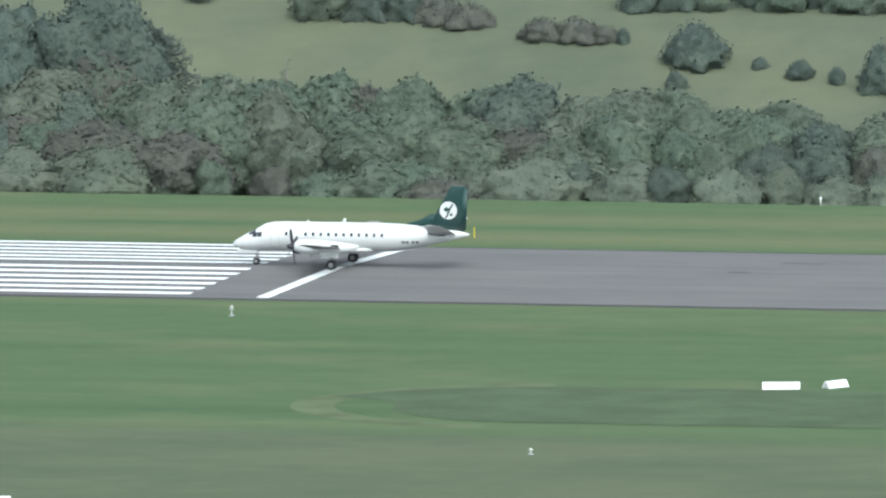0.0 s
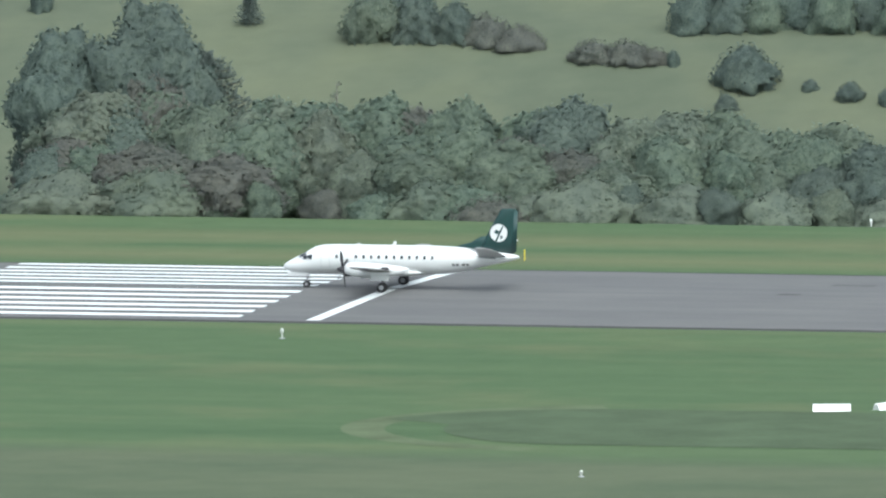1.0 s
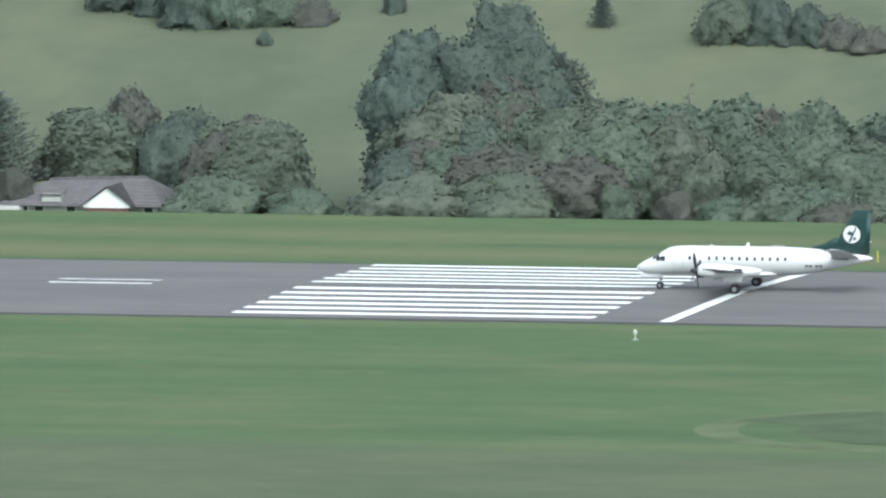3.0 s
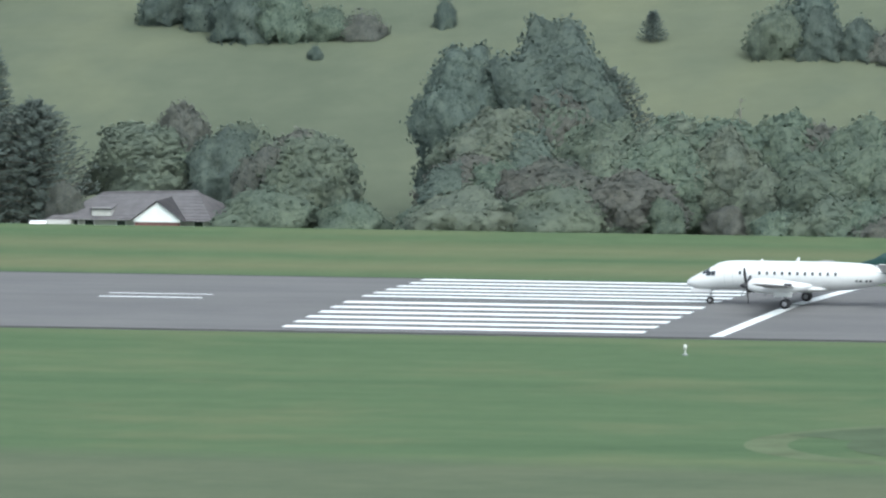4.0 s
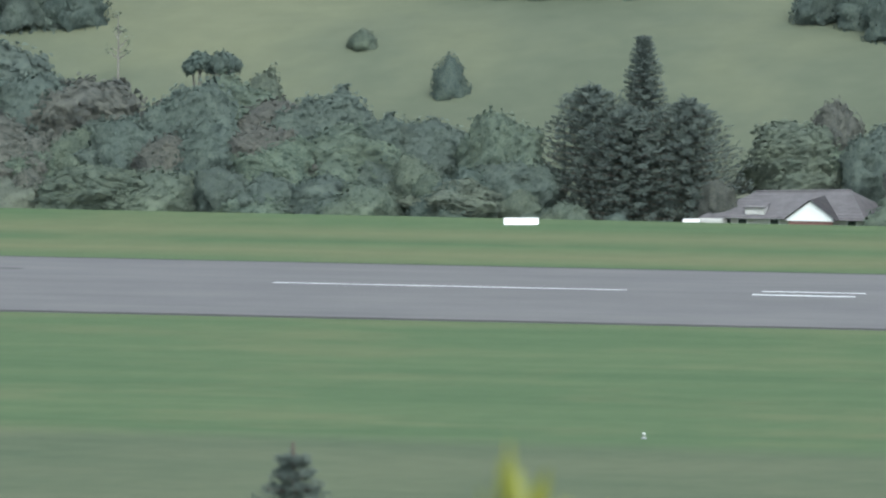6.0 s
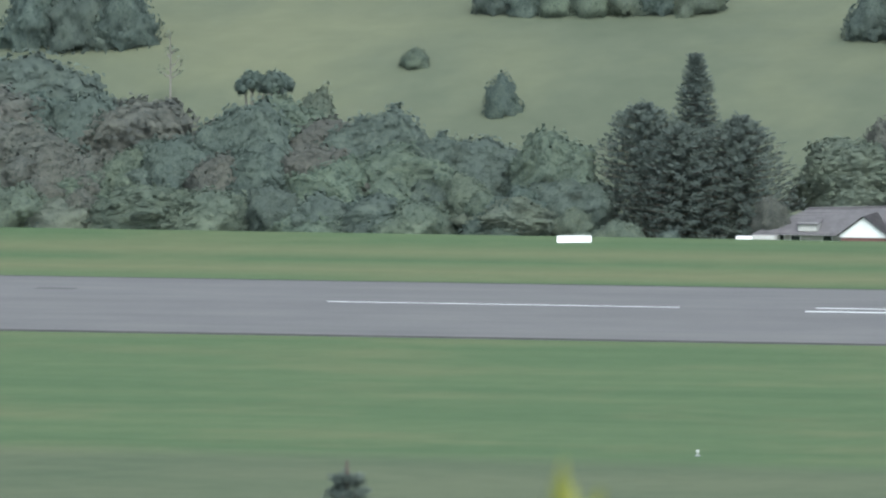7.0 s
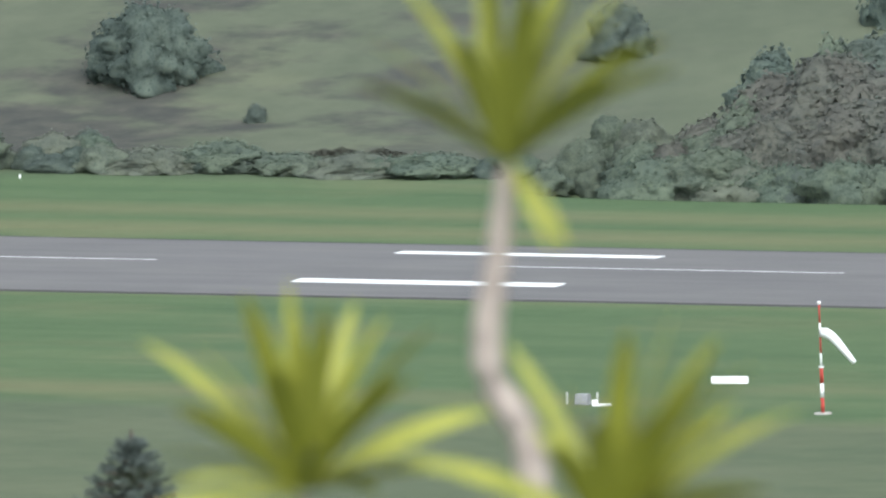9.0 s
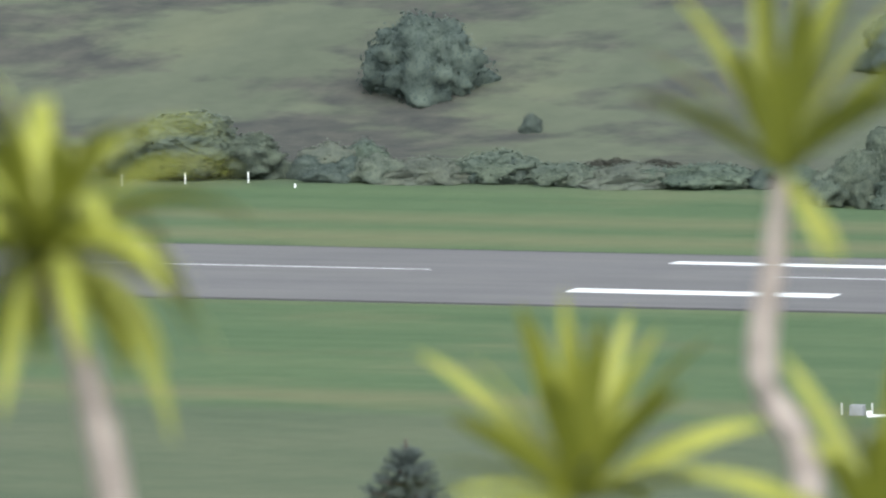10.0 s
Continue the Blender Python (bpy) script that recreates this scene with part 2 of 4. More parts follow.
def ground_z(x, y):
    if y < -330:
        for (y0, z0), (y1, z1) in zip(HILLSIDE, HILLSIDE[1:]):
            if y <= y1:
                return z0 + (z1 - z0) * max(0.0, (y - y0) / (y1 - y0))
    z = 0.0
    if y > 95:
        z = (min(y, 900) - 95) * 0.16 * smooth(95, 150, y)
    return z - 2.2 * smooth(64, 74, y) * (1 - smooth(95, 125, y)) * smooth(-178, -160, x)


def ground():
    def axis(dense, far):
        return sorted(set(dense) | set(far))
    xs = axis([v for v in range(-300, 141, 5)], [-5200, -4000, -3000, -2000, -1400, -1000, -700, -500, -400, 200, 300, 400, 480, 520, 560, 600, 640, 700, 900, 1300, 2000, 3000, 4000, 5200])
    ys = axis([v for v in range(-330, 60, 15)] + [v for v in range(60, 200, 3)], [-5200, -3600, -2900, -2400, -2150, -2073, -2050, -2015, -1985, -1957, -1900, -1800, -1690, -1500, -1300, -1100, -820, -650, -520, -420, 230, 300, 400, 600, 900, 1500, 2500, 3800, 5200])
    verts = [(x, y, ground_z(x, y)) for y in ys for x in xs]
    n = len(xs)
    faces = [(j * n + i, j * n + i + 1, (j + 1) * n + i + 1, (j + 1) * n + i) for j in range(len(ys) - 1) for i in range(n - 1)]
    ob = raw("ground", verts, faces, GRASS, shade=True)
    tagged(ob, "mown green airfield turf running up into hill pasture", "grass", kind="structure")


ground()

NEAR, FAR = -25.0, 22.2


def runway_z(y):
    return 0.05 + 0.017 * max(0.0, 23.5 - abs(y))


def strip(name, x0, x1, y0, y1, lift, mat, parent, label="", rows=4, slant=0.0):
    """A flat sheet on the cambered runway."""
    ys = [y0 + (y1 - y0) * k / rows for k in range(rows + 1)]
    verts = []
    for y in ys:
        s = slant * y
        verts += [(x0 + s, y, runway_z(y) + lift), (x1 + s, y, runway_z(y) + lift)]
    faces = [(2 * k, 2 * k + 1, 2 * k + 3, 2 * k + 2) for k in range(rows)]
    ob = raw(name, verts, faces, mat, parent)
    return tagged(ob, label) if label else ob


def runway():
    ys = [NEAR + (FAR - NEAR) * k / 24 for k in range(25)]
    xs = [-1100, -700, -400, -250, -150, -60, 0, 60, 150]
    verts = [(x, y, runway_z(y)) for y in ys for x in xs]
    n = len(xs)
    faces = [(j * n + i, j * n + i + 1, (j + 1) * n + i + 1, (j + 1) * n + i) for j in range(24) for i in range(n - 1)]
    # the cut edges of the slab
    for j in (0, 24):
        base = len(verts)
        verts += [(x, ys[j], -0.05) for x in xs]
        faces += [(base + i, base + i + 1, j * n + i + 1, j * n + i) for i in range(n - 1)]
    rw = raw("runway", verts, faces, ASPHALT)
    rw.matrix_world = pose(0, -1.8, 0, 0, 0, 0.2)
    tagged(rw, "long grey asphalt runway with white paint markings", "runway", kind="structure")
    # a thin dark strip just inside each edge of the slab
    strip("edge_seam", -1100, 150, NEAR + 0.05, NEAR + 1.1, 0.006, EDGE_DARK, rw, "dark strip along the edge of the asphalt", 1)
    strip("edge_seam", -1100, 150, FAR - 0.6, FAR - 0.1, 0.006, EDGE_DARK, rw, "dark strip along the edge of the asphalt", 1)
    for side in (-1, 1):
        for k in range(6):
            yc = side * (2.7 + 3.6 * k)
            strip("threshold_bar", -30, 0.05, yc - 0.78, yc + 0.78, 0.006, PAINT, rw)
    strip("threshold_line", 6.2, 7.3, -23.0, 22.0, 0.006, PAINT, rw, "white line across the runway", 16, 0.01)
    for y in (-1.5, 1.5):
        strip("number_stroke", -51.0, -42.3, y - 0.28, y + 0.28, 0.006, PAINT, rw, "painted stroke of the runway number", 1)
    for k in range(-3, 14):
        x = -62.1 - 59.8 * k
        if k >= 0:
            strip("centre_stripe", x - 30, x, -0.2, 0.2, 0.006, PAINT, rw, rows=1)
    for y in (-12.9, 12.9):
        strip("aiming_mark", -165.0, -142.0, y - 1.45, y + 1.45, 0.006, PAINT, rw, "broad white touchdown bar", 3)

    for x0, x1, y in ((38.8, 40.6, 1.0), (40.8, 44.4, 11.2), (50.0, 53.0, 12.5), (-120.0, -116.5, 9.0)):
        strip("repair_patch", x0, x1, y - 0.8, y + 0.8, 0.006, PATCH, rw, "dark repair patch in the asphalt", 1)


runway()


def worn_track():
    """An old turf strip with a rounded end."""
    verts, n = [], 14
    for k in range(n + 1):
        a = math.pi / 2 + math.pi * k / n
        verts.append((52 + 16 * math.cos(a) * (1.2 if a < math.pi else 0.8), -105 + 14 * math.sin(a), 0.03))
    verts += [(190, -117, 0.03), (190, -88, 0.03)]
    ob = raw("worn_strip", verts, [tuple(range(len(verts)))], TRACK)
    tagged(ob, "dark worn turf of an old taxi strip", "turf", kind="structure")

    verts = []
    for k in range(19):
        a = math.pi * 0.62 + math.pi * 0.8 * k / 18
        for r in (1.12, 1.3):
            verts.append((56 + 19 * r * math.cos(a), -106 + 14.5 * r * math.sin(a), 0.02))
    arc = raw("dry_arc", verts, [(2 * k, 2 * k + 1, 2 * k + 3, 2 * k + 2) for k in range(18)], DRY_TURF)
    tagged(arc, "pale dry turf round the end of the old strip", "turf", kind="structure")


worn_track()


# ---- aircraft ----
def ring(x, zc, ry, rz, n=28, power=2.0, flat=0.0):
    out = []
    for k in range(n):
        a = 2 * math.pi * k / n
        c, s = math.cos(a), math.sin(a)
        y = math.copysign(abs(c) ** (2 / power), c) * ry
        z = math.copysign(abs(s) ** (2 / power), s) * rz
        out.append((x, y, zc + z))
    return out


def foil(x0, chord, y, z, thick, n=8, upright=False):
    """The outline of a wing section."""
    pts = []
    for k in range(2 * n):
        u = k / n if k <= n else 2 - k / n
        t = thick * chord * (1.48 * math.sqrt(max(u, 0)) - 0.63 * u - 1.76 * u * u + 1.42 * u ** 3 - 0.51 * u ** 4) * 2.2
        d = t if k <= n else -t * 0.7
        pts.append((x0 + chord * u, y + d, z) if upright else (x0 + chord * u, y, z + d))
    return pts


BODY = [(0, 1.68, 0.04, 0.04), (0.12, 1.69, 0.24, 0.22), (0.45, 1.73, 0.46, 0.4), (1, 1.82, 0.7, 0.6), (1.6, 1.94, 0.88, 0.76), (2.1, 2.08, 0.99, 0.91), (2.7, 2.26, 1.08, 1.08),
        (3.4, 2.35, 1.14, 1.15), (4.4, 2.38, 1.16, 1.17), (8, 2.38, 1.16, 1.17), (12.4, 2.38, 1.16, 1.17), (13.6, 2.40, 1.12, 1.12), (15, 2.47, 0.97, 0.97), (16.4, 2.55, 0.75, 0.74),
        (17.8, 2.62, 0.5, 0.5), (18.9, 2.69, 0.3, 0.3), (19.5, 2.71, 0.13, 0.14), (19.7, 2.71, 0.03, 0.03)]


def body_at(x):
    for a, b in zip(BODY, BODY[1:]):
        if a[0] <= x <= b[0]:
            k = (x - a[0]) / (b[0] - a[0])
            return [a[i] + (b[i] - a[i]) * k for i in (1, 2, 3)]
    return BODY[-1][1:]


def skin_patch(name, x0, x1, z0, z1, side, mat, parent, label="", nx=3, nz=3, proud=0.012, skew=0.0):
    """A curved patch on the fuselage side between two heights."""
    verts = []
    for i in range(nx + 1):
        for j in range(nz + 1):
            z = z0 + (z1 - z0) * j / nz
            x = x0 + (x1 - x0) * i / nx + skew * (j / nz)
            zc, ry, rz = body_at(x)
            s = max(-0.999, min(0.999, (z - zc) / rz))
            verts.append((x, side * (ry * math.sqrt(1 - s * s) + proud), zc + s * rz))
    w = nz + 1
    faces = [(i * w + j, (i + 1) * w + j, (i + 1) * w + j + 1, i * w + j + 1) for i in range(nx) for j in range(nz)]
    ob = raw(name, verts, faces, mat, parent, True)
    return tagged(ob, label) if label else ob


def wheel(parent, at, r, w):
    bm = bmesh.new()
    prof = [(r * 0.5, w / 2), (r * 0.86, w / 2), (r * 0.98, w * 0.3), (r, 0), (r * 0.98, -w * 0.3), (r * 0.86, -w / 2), (r * 0.5, -w / 2)]
    loft([[(at[0] + q * math.cos(a), at[1] + y, at[2] + q * math.sin(a)) for a in (2 * math.pi * k / 20 for k in range(20))] for q, y in prof], bm)
    ty = part("wheel", bm, DARK, parent, "black rubber tyre", True)
    hub = loft([[(at[0] + q * math.cos(a), at[1] + y, at[2] + q * math.sin(a)) for a in (2 * math.pi * k / 16 for k in range(16))] for q, y in ((r * 0.2, w * 0.56), (r * 0.5, w * 0.52), (r * 0.5, -w * 0.52), (r * 0.2, -w * 0.56))])
    part("hub", hub, STEEL, ty, "grey metal hub")


def aircraft():
    ac = thing("airliner", pose(-2.28, -0.9, 0.42), "white twin-propeller airliner with dark green fin standing on the runway", "aircraft")
    sections = []
    for a, b in zip(BODY, BODY[1:]):
        steps = 3 if b[0] - a[0] > 0.5 else 1
        for k in range(steps):
            q = k / steps
            sections.append(ring(*[a[i] + (b[i] - a[i]) * q for i in range(4)]))
    sections.append(ring(*BODY[-1]))
    body = part("fuselage", loft(sections), AIR_WHITE, ac, "glossy white fuselage", True)
    fairing = loft([ring(x, 1.4, ry, rz, 20) for x, ry, rz in ((6.6, 0.1, 0.05), (7.3, 0.95, 0.26), (8.4, 1.3, 0.36), (10.2, 1.3, 0.36), (11.4, 0.95, 0.28), (12.6, 0.1, 0.05))])
    part("belly_fairing", fairing, AIR_WHITE, ac, "", True)
    for side in (-1, 1):
        for k in range(12):
            x = 4.62 + (0.98 if k else 0) + 0.635 * k
            skin_patch("cabin_window", x, x + 0.21, 2.51, 2.79, side, GLASS, body, "dark oval cabin window", 2, 3)
        skin_patch("cockpit_window", 1.75, 2.2, 2.34, 2.68, side, GLASS, body, "dark cockpit side window", 3, 3, 0.014, 0.12)
        skin_patch("cockpit_window", 2.27, 2.62, 2.36, 2.74, side, GLASS, body, "dark cockpit side window", 3, 3, 0.014, 0.04)
        skin_patch("door_outline", 3.4, 3.43, 1.61, 3.06, side, AIR_TITLE, body, "", 1, 8, 0.006)
        skin_patch("door_outline", 4.1, 4.13, 1.61, 3.06, side, AIR_TITLE, body, "", 1, 8, 0.006)
        for k in range(9):
            skin_patch("title_bar", 7.2 + 0.42 * k, 7.52 + 0.42 * k, 3.09, 3.21, side, AIR_TITLE, body, "pale grey bar of unreadable lettering", 1, 2, 0.008)
        for k in range(4):
            skin_patch("registration_bar", 14.3 + 0.32 * k + (0.16 if k > 1 else 0), 14.54 + 0.32 * k + (0.16 if k > 1 else 0), 2.0, 2.2, side, AIR_GREY, body, "grey bar of small lettering", 1, 2, 0.008)
        # windscreen
        verts, nx = [], 4
        for i in range(nx + 1):
            for x, s in ((1.45, 0.86), (2.05, 0.93)):
                zc, ry, rz = body_at(x)
                a = radians(90 - side * (6 + 42 * i / nx)) if side > 0 else radians(90 + 6 + 42 * i / nx)
                verts.append((x, ry * math.cos(a) * 1.012, zc + rz * math.sin(a) * 1.012 + 0.01))
        raw("windscreen", verts, [(2 * i, 2 * i + 1, 2 * i + 3, 2 * i + 2) for i in range(nx)], GLASS, body, True)
        # wing with dihedral
        secs = []
        for y, x0, chord, th in ((0.9, 7.35, 2.85, 0.075), (3.3, 7.55, 2.45, 0.07), (7.0, 7.95, 1.8, 0.06), (10.4, 8.3, 1.25, 0.05), (10.72, 8.5, 0.85, 0.03)):
            secs.append(foil(x0, chord, side * y, 1.45 + math.tan(radians(7)) * (y - 0.9), th))
        wing = part("wing", loft(secs), WING_SHADE, ac, "low wing with black leading edge, its grey darkened for the shade underneath", True)
        boot = []
        for y, x0, chord, th in ((1.3, 7.35, 0.2, 0.4), (3.3, 7.5, 0.2, 0.38), (7.0, 7.9, 0.17, 0.36), (10.3, 8.27, 0.14, 0.34)):
            boot.append(foil(x0 - 0.012, chord, side * y, 1.45 + math.tan(radians(7)) * (y - 0.9), th, 6))
        part("deicing_boot", loft(boot), DARK, wing, "black rubber leading edge", True)
        for y0, y1, dz in ((1.4, 2.7, 0), (4.2, 6.9, 0), (7.1, 10.0, 0)):
            fl = []
            for y in (y0, y1):
                ch = 2.85 - (y - 0.9) * 0.168
                x0 = 7.35 + (y - 0.9) * 0.1
                fl.append(foil(x0 + ch * 0.8, ch * 0.26, side * y, 1.42 + math.tan(radians(7)) * (y - 0.9), 0.07, 5))
            part("flap", loft(fl), WING_SHADE, wing, "", True)
        # engine nacelle
        ny, nz = side * 3.36, 1.84
        nac = []
        for x, ry, rz, dz in ((6.05, 0.3, 0.34, 0.0), (6.2, 0.4, 0.48, 0.02), (6.9, 0.5, 0.6, 0.0), (8.0, 0.52, 0.62, -0.04), (9.4, 0.48, 0.54, -0.08), (10.6, 0.34, 0.34, -0.04), (11.3, 0.16, 0.14, 0.04)):
            nac.append([(px_, ny + py_, pz_) for px_, py_, pz_ in ring(x, nz + dz, ry, rz, 20)])
        nacelle = part("engine_nacelle", loft(nac), AIR_WHITE, ac, "white engine nacelle", True)
        intake = loft([[(px_, ny + py_, pz_) for px_, py_, pz_ in ring(x, 1.4, r, r * 0.6, 14)] for x, r in ((6.03, 0.22), (6.1, 0.24), (6.5, 0.2))])
        part("air_intake", intake, DARK, nacelle, "dark engine intake", True)
        ex = tube([(9.2, ny + side * 0.42, 1.92), (9.75, ny + side * 0.6, 1.96)], [0.16, 0.15], 12)
        part("exhaust", ex, BLADE, nacelle, "dark exhaust pipe", True)
        prop = new("propeller")
        prop.parent = ac
        prop.matrix_local = pose(5.85, ny, nz, 24 if side < 0 else 55, 0, 0)
        tagged(prop, "dark four-bladed propeller at rest")
        spin = loft([ring(x, 0, r, r, 16) for x, r in ((-0.52, 0.02), (-0.44, 0.1), (-0.2, 0.22), (0.18, 0.29))])
        part("spinner", spin, BLADE, prop, "dark pointed spinner", True)
        for k in range(4):
            secs = []
            for r, ch, tw in ((0.24, 0.16, 60), (0.6, 0.26, 48), (1.05, 0.32, 36), (1.45, 0.28, 28), (1.64, 0.14, 24)):
                ca, sa = math.cos(radians(tw)), math.sin(radians(tw))
                secs.append([(sa * u * ch + ca * v * 0.03, ca * u * ch - sa * v * 0.03, r) for u, v in ((-0.5, 0), (-0.2, 1), (0.2, 1), (0.5, 0), (0.2, -1), (-0.2, -1))])
            bl = part("blade", loft(secs), BLADE, prop, "", True)
            bl.matrix_local = pose(0, 0, 0, 90 * k, 0, 0)
        # main gear
        leg = tube([(9.1, ny, 1.6), (9.1, ny, 0.95), (9.1, ny, 0.4)], [0.09, 0.09, 0.06], 10)
        gear = part("main_gear", leg, STEEL, ac, "steel main gear leg with twin tyres", True)
        part("drag_brace", tube([(9.1, ny, 0.8), (9.8, ny, 1.5)], [0.04, 0.04], 8), STEEL, gear)
        part("axle", tube([(9.1, ny - 0.3, 0.4), (9.1, ny + 0.3, 0.4)], [0.05, 0.05], 8), STEEL, gear)
        for dy in (-0.22, 0.22):
            wheel(gear, (9.1, ny + dy, 0.4), 0.4, 0.24)
        part("gear_door", box(1.5, 0.03, 0.42, (9.0, ny + side * 0.36, 1.2), 0.012), AIR_WHITE, ac, "white open gear door")
        part("gear_door", box(1.7, 0.03, 0.3, (1.25, side * 0.36, 1.1), 0.012), AIR_WHITE, ac, "white open nose gear door")
        # tailplane
        secs = []
        for y, x0, chord in ((0.2, 16.3, 2.3), (2.4, 16.7, 1.75), (4.45, 17.1, 1.2), (4.62, 17.3, 0.8)):
            secs.append(foil(x0, chord, side * y, 2.66 + math.tan(radians(14)) * y, 0.05))
        tp = part("tailplane", loft(secs), AIR_WHITE, ac, "white tailplane", True)
        secs = []
        for y, x0, chord in ((0.5, 18.2, 0.5), (2.4, 18.2, 0.42), (4.3, 18.1, 0.32)):
            secs.append(foil(x0, chord, side * y, 2.66 + math.tan(radians(14)) * y, 0.07, 5))
        part("elevator", loft(secs), AIR_WHITE, tp, "white elevator edge", True)
        # shade of the tailplane's underside, painted grey on the fuselage side
        verts = []
        for i in range(9):
            x = 15.5 + 2.3 * i / 8
            zc, ry, rz = body_at(x)
            for dg in (18, 0, -44):
                g = radians(72 - 66 * i / 8 + dg * (1 - 0.75 * i / 8))
                verts.append((x, side * (ry * math.cos(g) + 0.012), zc + rz * math.sin(g) + 0.006))
        sw = raw("tail_sweep", verts, [(3 * i + j, 3 * i + 3 + j, 3 * i + 4 + j, 3 * i + 1 + j) for i in range(8) for j in range(2)], AIR_GREY, body, True)
        tagged(sw, "grey patch painting the tailplane's shade on the rear fuselage")
        # fin disc
        bm = bmesh.new()
        vs = [bm.verts.new((18.0 + 0.72 * math.cos(a), side * 0.0, 4.66 + 0.72 * math.sin(a))) for a in (2 * math.pi * k / 32 for k in range(32))]
        bm.faces.new(vs)
        disc = part("fin_disc", bm, AIR_WHITE, ac, "white round emblem on the fin")
        disc.location.y = side * 0.185
        bm = bmesh.new()
        for quad in (((-0.3, -0.62), (-0.14, -0.66), (0.4, 0.5), (0.3, 0.58)), ((-0.42, 0.02), (-0.1, -0.12), (0.12, 0.12), (-0.2, 0.28)), ((0.12, -0.5), (0.36, -0.42), (0.3, -0.2), (0.14, -0.26))):
            bm.faces.new([bm.verts.new((18.0 + a, 0, 4.66 + b)) for a, b in quad])
        em = part("emblem", bm, FIN_GREEN, disc, "dark green plain shape")
        em.location.y = side * 0.006
    # fin, dorsal fillet and rudder
    fin = loft([foil(16.0, 3.25, 0, 2.95, 0.045, 8, True), foil(16.75, 2.6, 0, 4.1, 0.045, 8, True), foil(17.6, 1.85, 0, 5.6, 0.045, 8, True), foil(18.1, 1.4, 0, 6.5, 0.045, 8, True), foil(18.3, 1.1, 0, 6.62, 0.02, 8, True)])
    finob = part("fin", fin, FIN_GREEN, ac, "dark green tail fin", True)
    dorsal = loft([foil(13.3, 4.5, 0, 3.1, 0.014, 8, True), foil(14.6, 3.2, 0, 3.58, 0.014, 8, True), foil(15.6, 2.2, 0, 3.85, 0.014, 8, True), foil(16.5, 1.2, 0, 4.35, 0.012, 8, True)])
    part("dorsal_fillet", dorsal, FIN_GREEN, finob, "dark green dorsal fin", True)
    rud = loft([foil(18.85, 0.55, 0, 3.1, 0.09, 6, True), foil(19.2, 0.4, 0, 6.45, 0.09, 6, True)])
    part("rudder", rud, FIN_GREEN, finob, "", True)
    # aerials, beacon and nose gear
    ant = loft([foil(9.0, 0.4, 0, 3.5, 0.06, 5, True), foil(9.25, 0.2, 0, 3.86, 0.06, 5, True)])
    part("aerial", ant, AIR_WHITE, ac, "white blade aerial", True)
    part("aerial", loft([foil(6.1, 0.25, 0, 3.5, 0.06, 5, True), foil(6.2, 0.15, 0, 3.68, 0.06, 5, True)]), AIR_WHITE, ac, "", True)
    ng = part("nose_gear", tube([(2.0, 0, 1.4), (1.95, 0, 0.9), (1.92, 0, 0.28)], [0.07, 0.06, 0.05], 10), STEEL, ac, "steel nose gear leg", True)
    part("axle", tube([(1.92, -0.2, 0.28), (1.92, 0.2, 0.28)], [0.04, 0.04], 8), STEEL, ng)
    part("scissor_link", box(0.22, 0.06, 0.06, (2.05, 0, 0.75)), STEEL, ng)
    for dy in (-0.15, 0.15):
        wheel(ng, (1.92, dy, 0.28), 0.28, 0.16)


aircraft()


# ---- boards, posts and the windsock ----
def marker_board(x, y, turn, label, length=2.9, high=0.52):
    ob = thing("marker_board", pose(x, y, ground_z(x, y), 0, 0, turn), label, "marker board", "boundary boards")
    for side in (-1, 1):
        panel = box(length, 0.04, high * 1.16, (0, 0, 0), 0.012, m=pose(0, side * 0.24, high / 2, side * 28))
        part("panel", panel, BOARD_WHITE, ob)
    part("ridge_cap", box(length, 0.09, 0.03, (0, 0, high + 0.01), 0.01), BOARD_WHITE, ob)
    for end in (-1, 1):
        bm = bmesh.new()
        q = [bm.verts.new((end * (length / 2 - 0.05), dy, z)) for dy, z in ((-0.4, 0.02), (0.4, 0.02), (0, high - 0.02))]
        bm.faces.new(q)
        bmesh.ops.solidify(bm, geom=bm.faces[:], thickness=0.03)
        part("end_panel", bm, BOARD_WHITE, ob)


marker_board(65.5, -89.6, 14, "white wooden gable board lying on the turf")
marker_board(69.3, -87.6, 62, "white gable board turned askew on the turf", 2.3)
marker_board(-102.3, -90.2, 14, "white gable board on short grass")
marker_board(-89.5, 58.4, 14, "white gable board on the far verge")
marker_board(29.6, -185.0, 14, "white gable board in rough grass", 2.4)


LAMP_WHITE = plain("weathered_white", (0.5, 0.52, 0.48), 0.6)


def edge_light(x, y, high, label):
    z = ground_z(x, y)
    ob = thing("edge_marker", pose(x, y, z), label, "runway light", "edge lights")
    part("base_plate", tube([(0, 0, 0), (0, 0, 0.08)], [0.24, 0.22], 14), GREY, ob)
    part("stem", tube([(0, 0, 0.08), (0, 0, high * 0.55)], [0.06, 0.06], 10), LAMP_WHITE, ob)
    part("lamp_head", loft([ring2(z_, r) for z_, r in ((high * 0.5, 0.08), (high * 0.6, 0.15), (high * 0.85, 0.15), (high, 0.07))]), LAMP_WHITE, ob, "white cone-shaped head", True)


def ring2(z, r, n=14):
    return [(r * math.cos(2 * math.pi * k / n), r * math.sin(2 * math.pi * k / n), z) for k in range(n)]


edge_light(8.1, -39.6, 0.85, "white edge marker on a short stem in the turf")
edge_light(-26.0, -117.0, 0.5, "small white marker in the turf")
edge_light(59.4, -142.5, 0.5, "small white marker in rough turf")


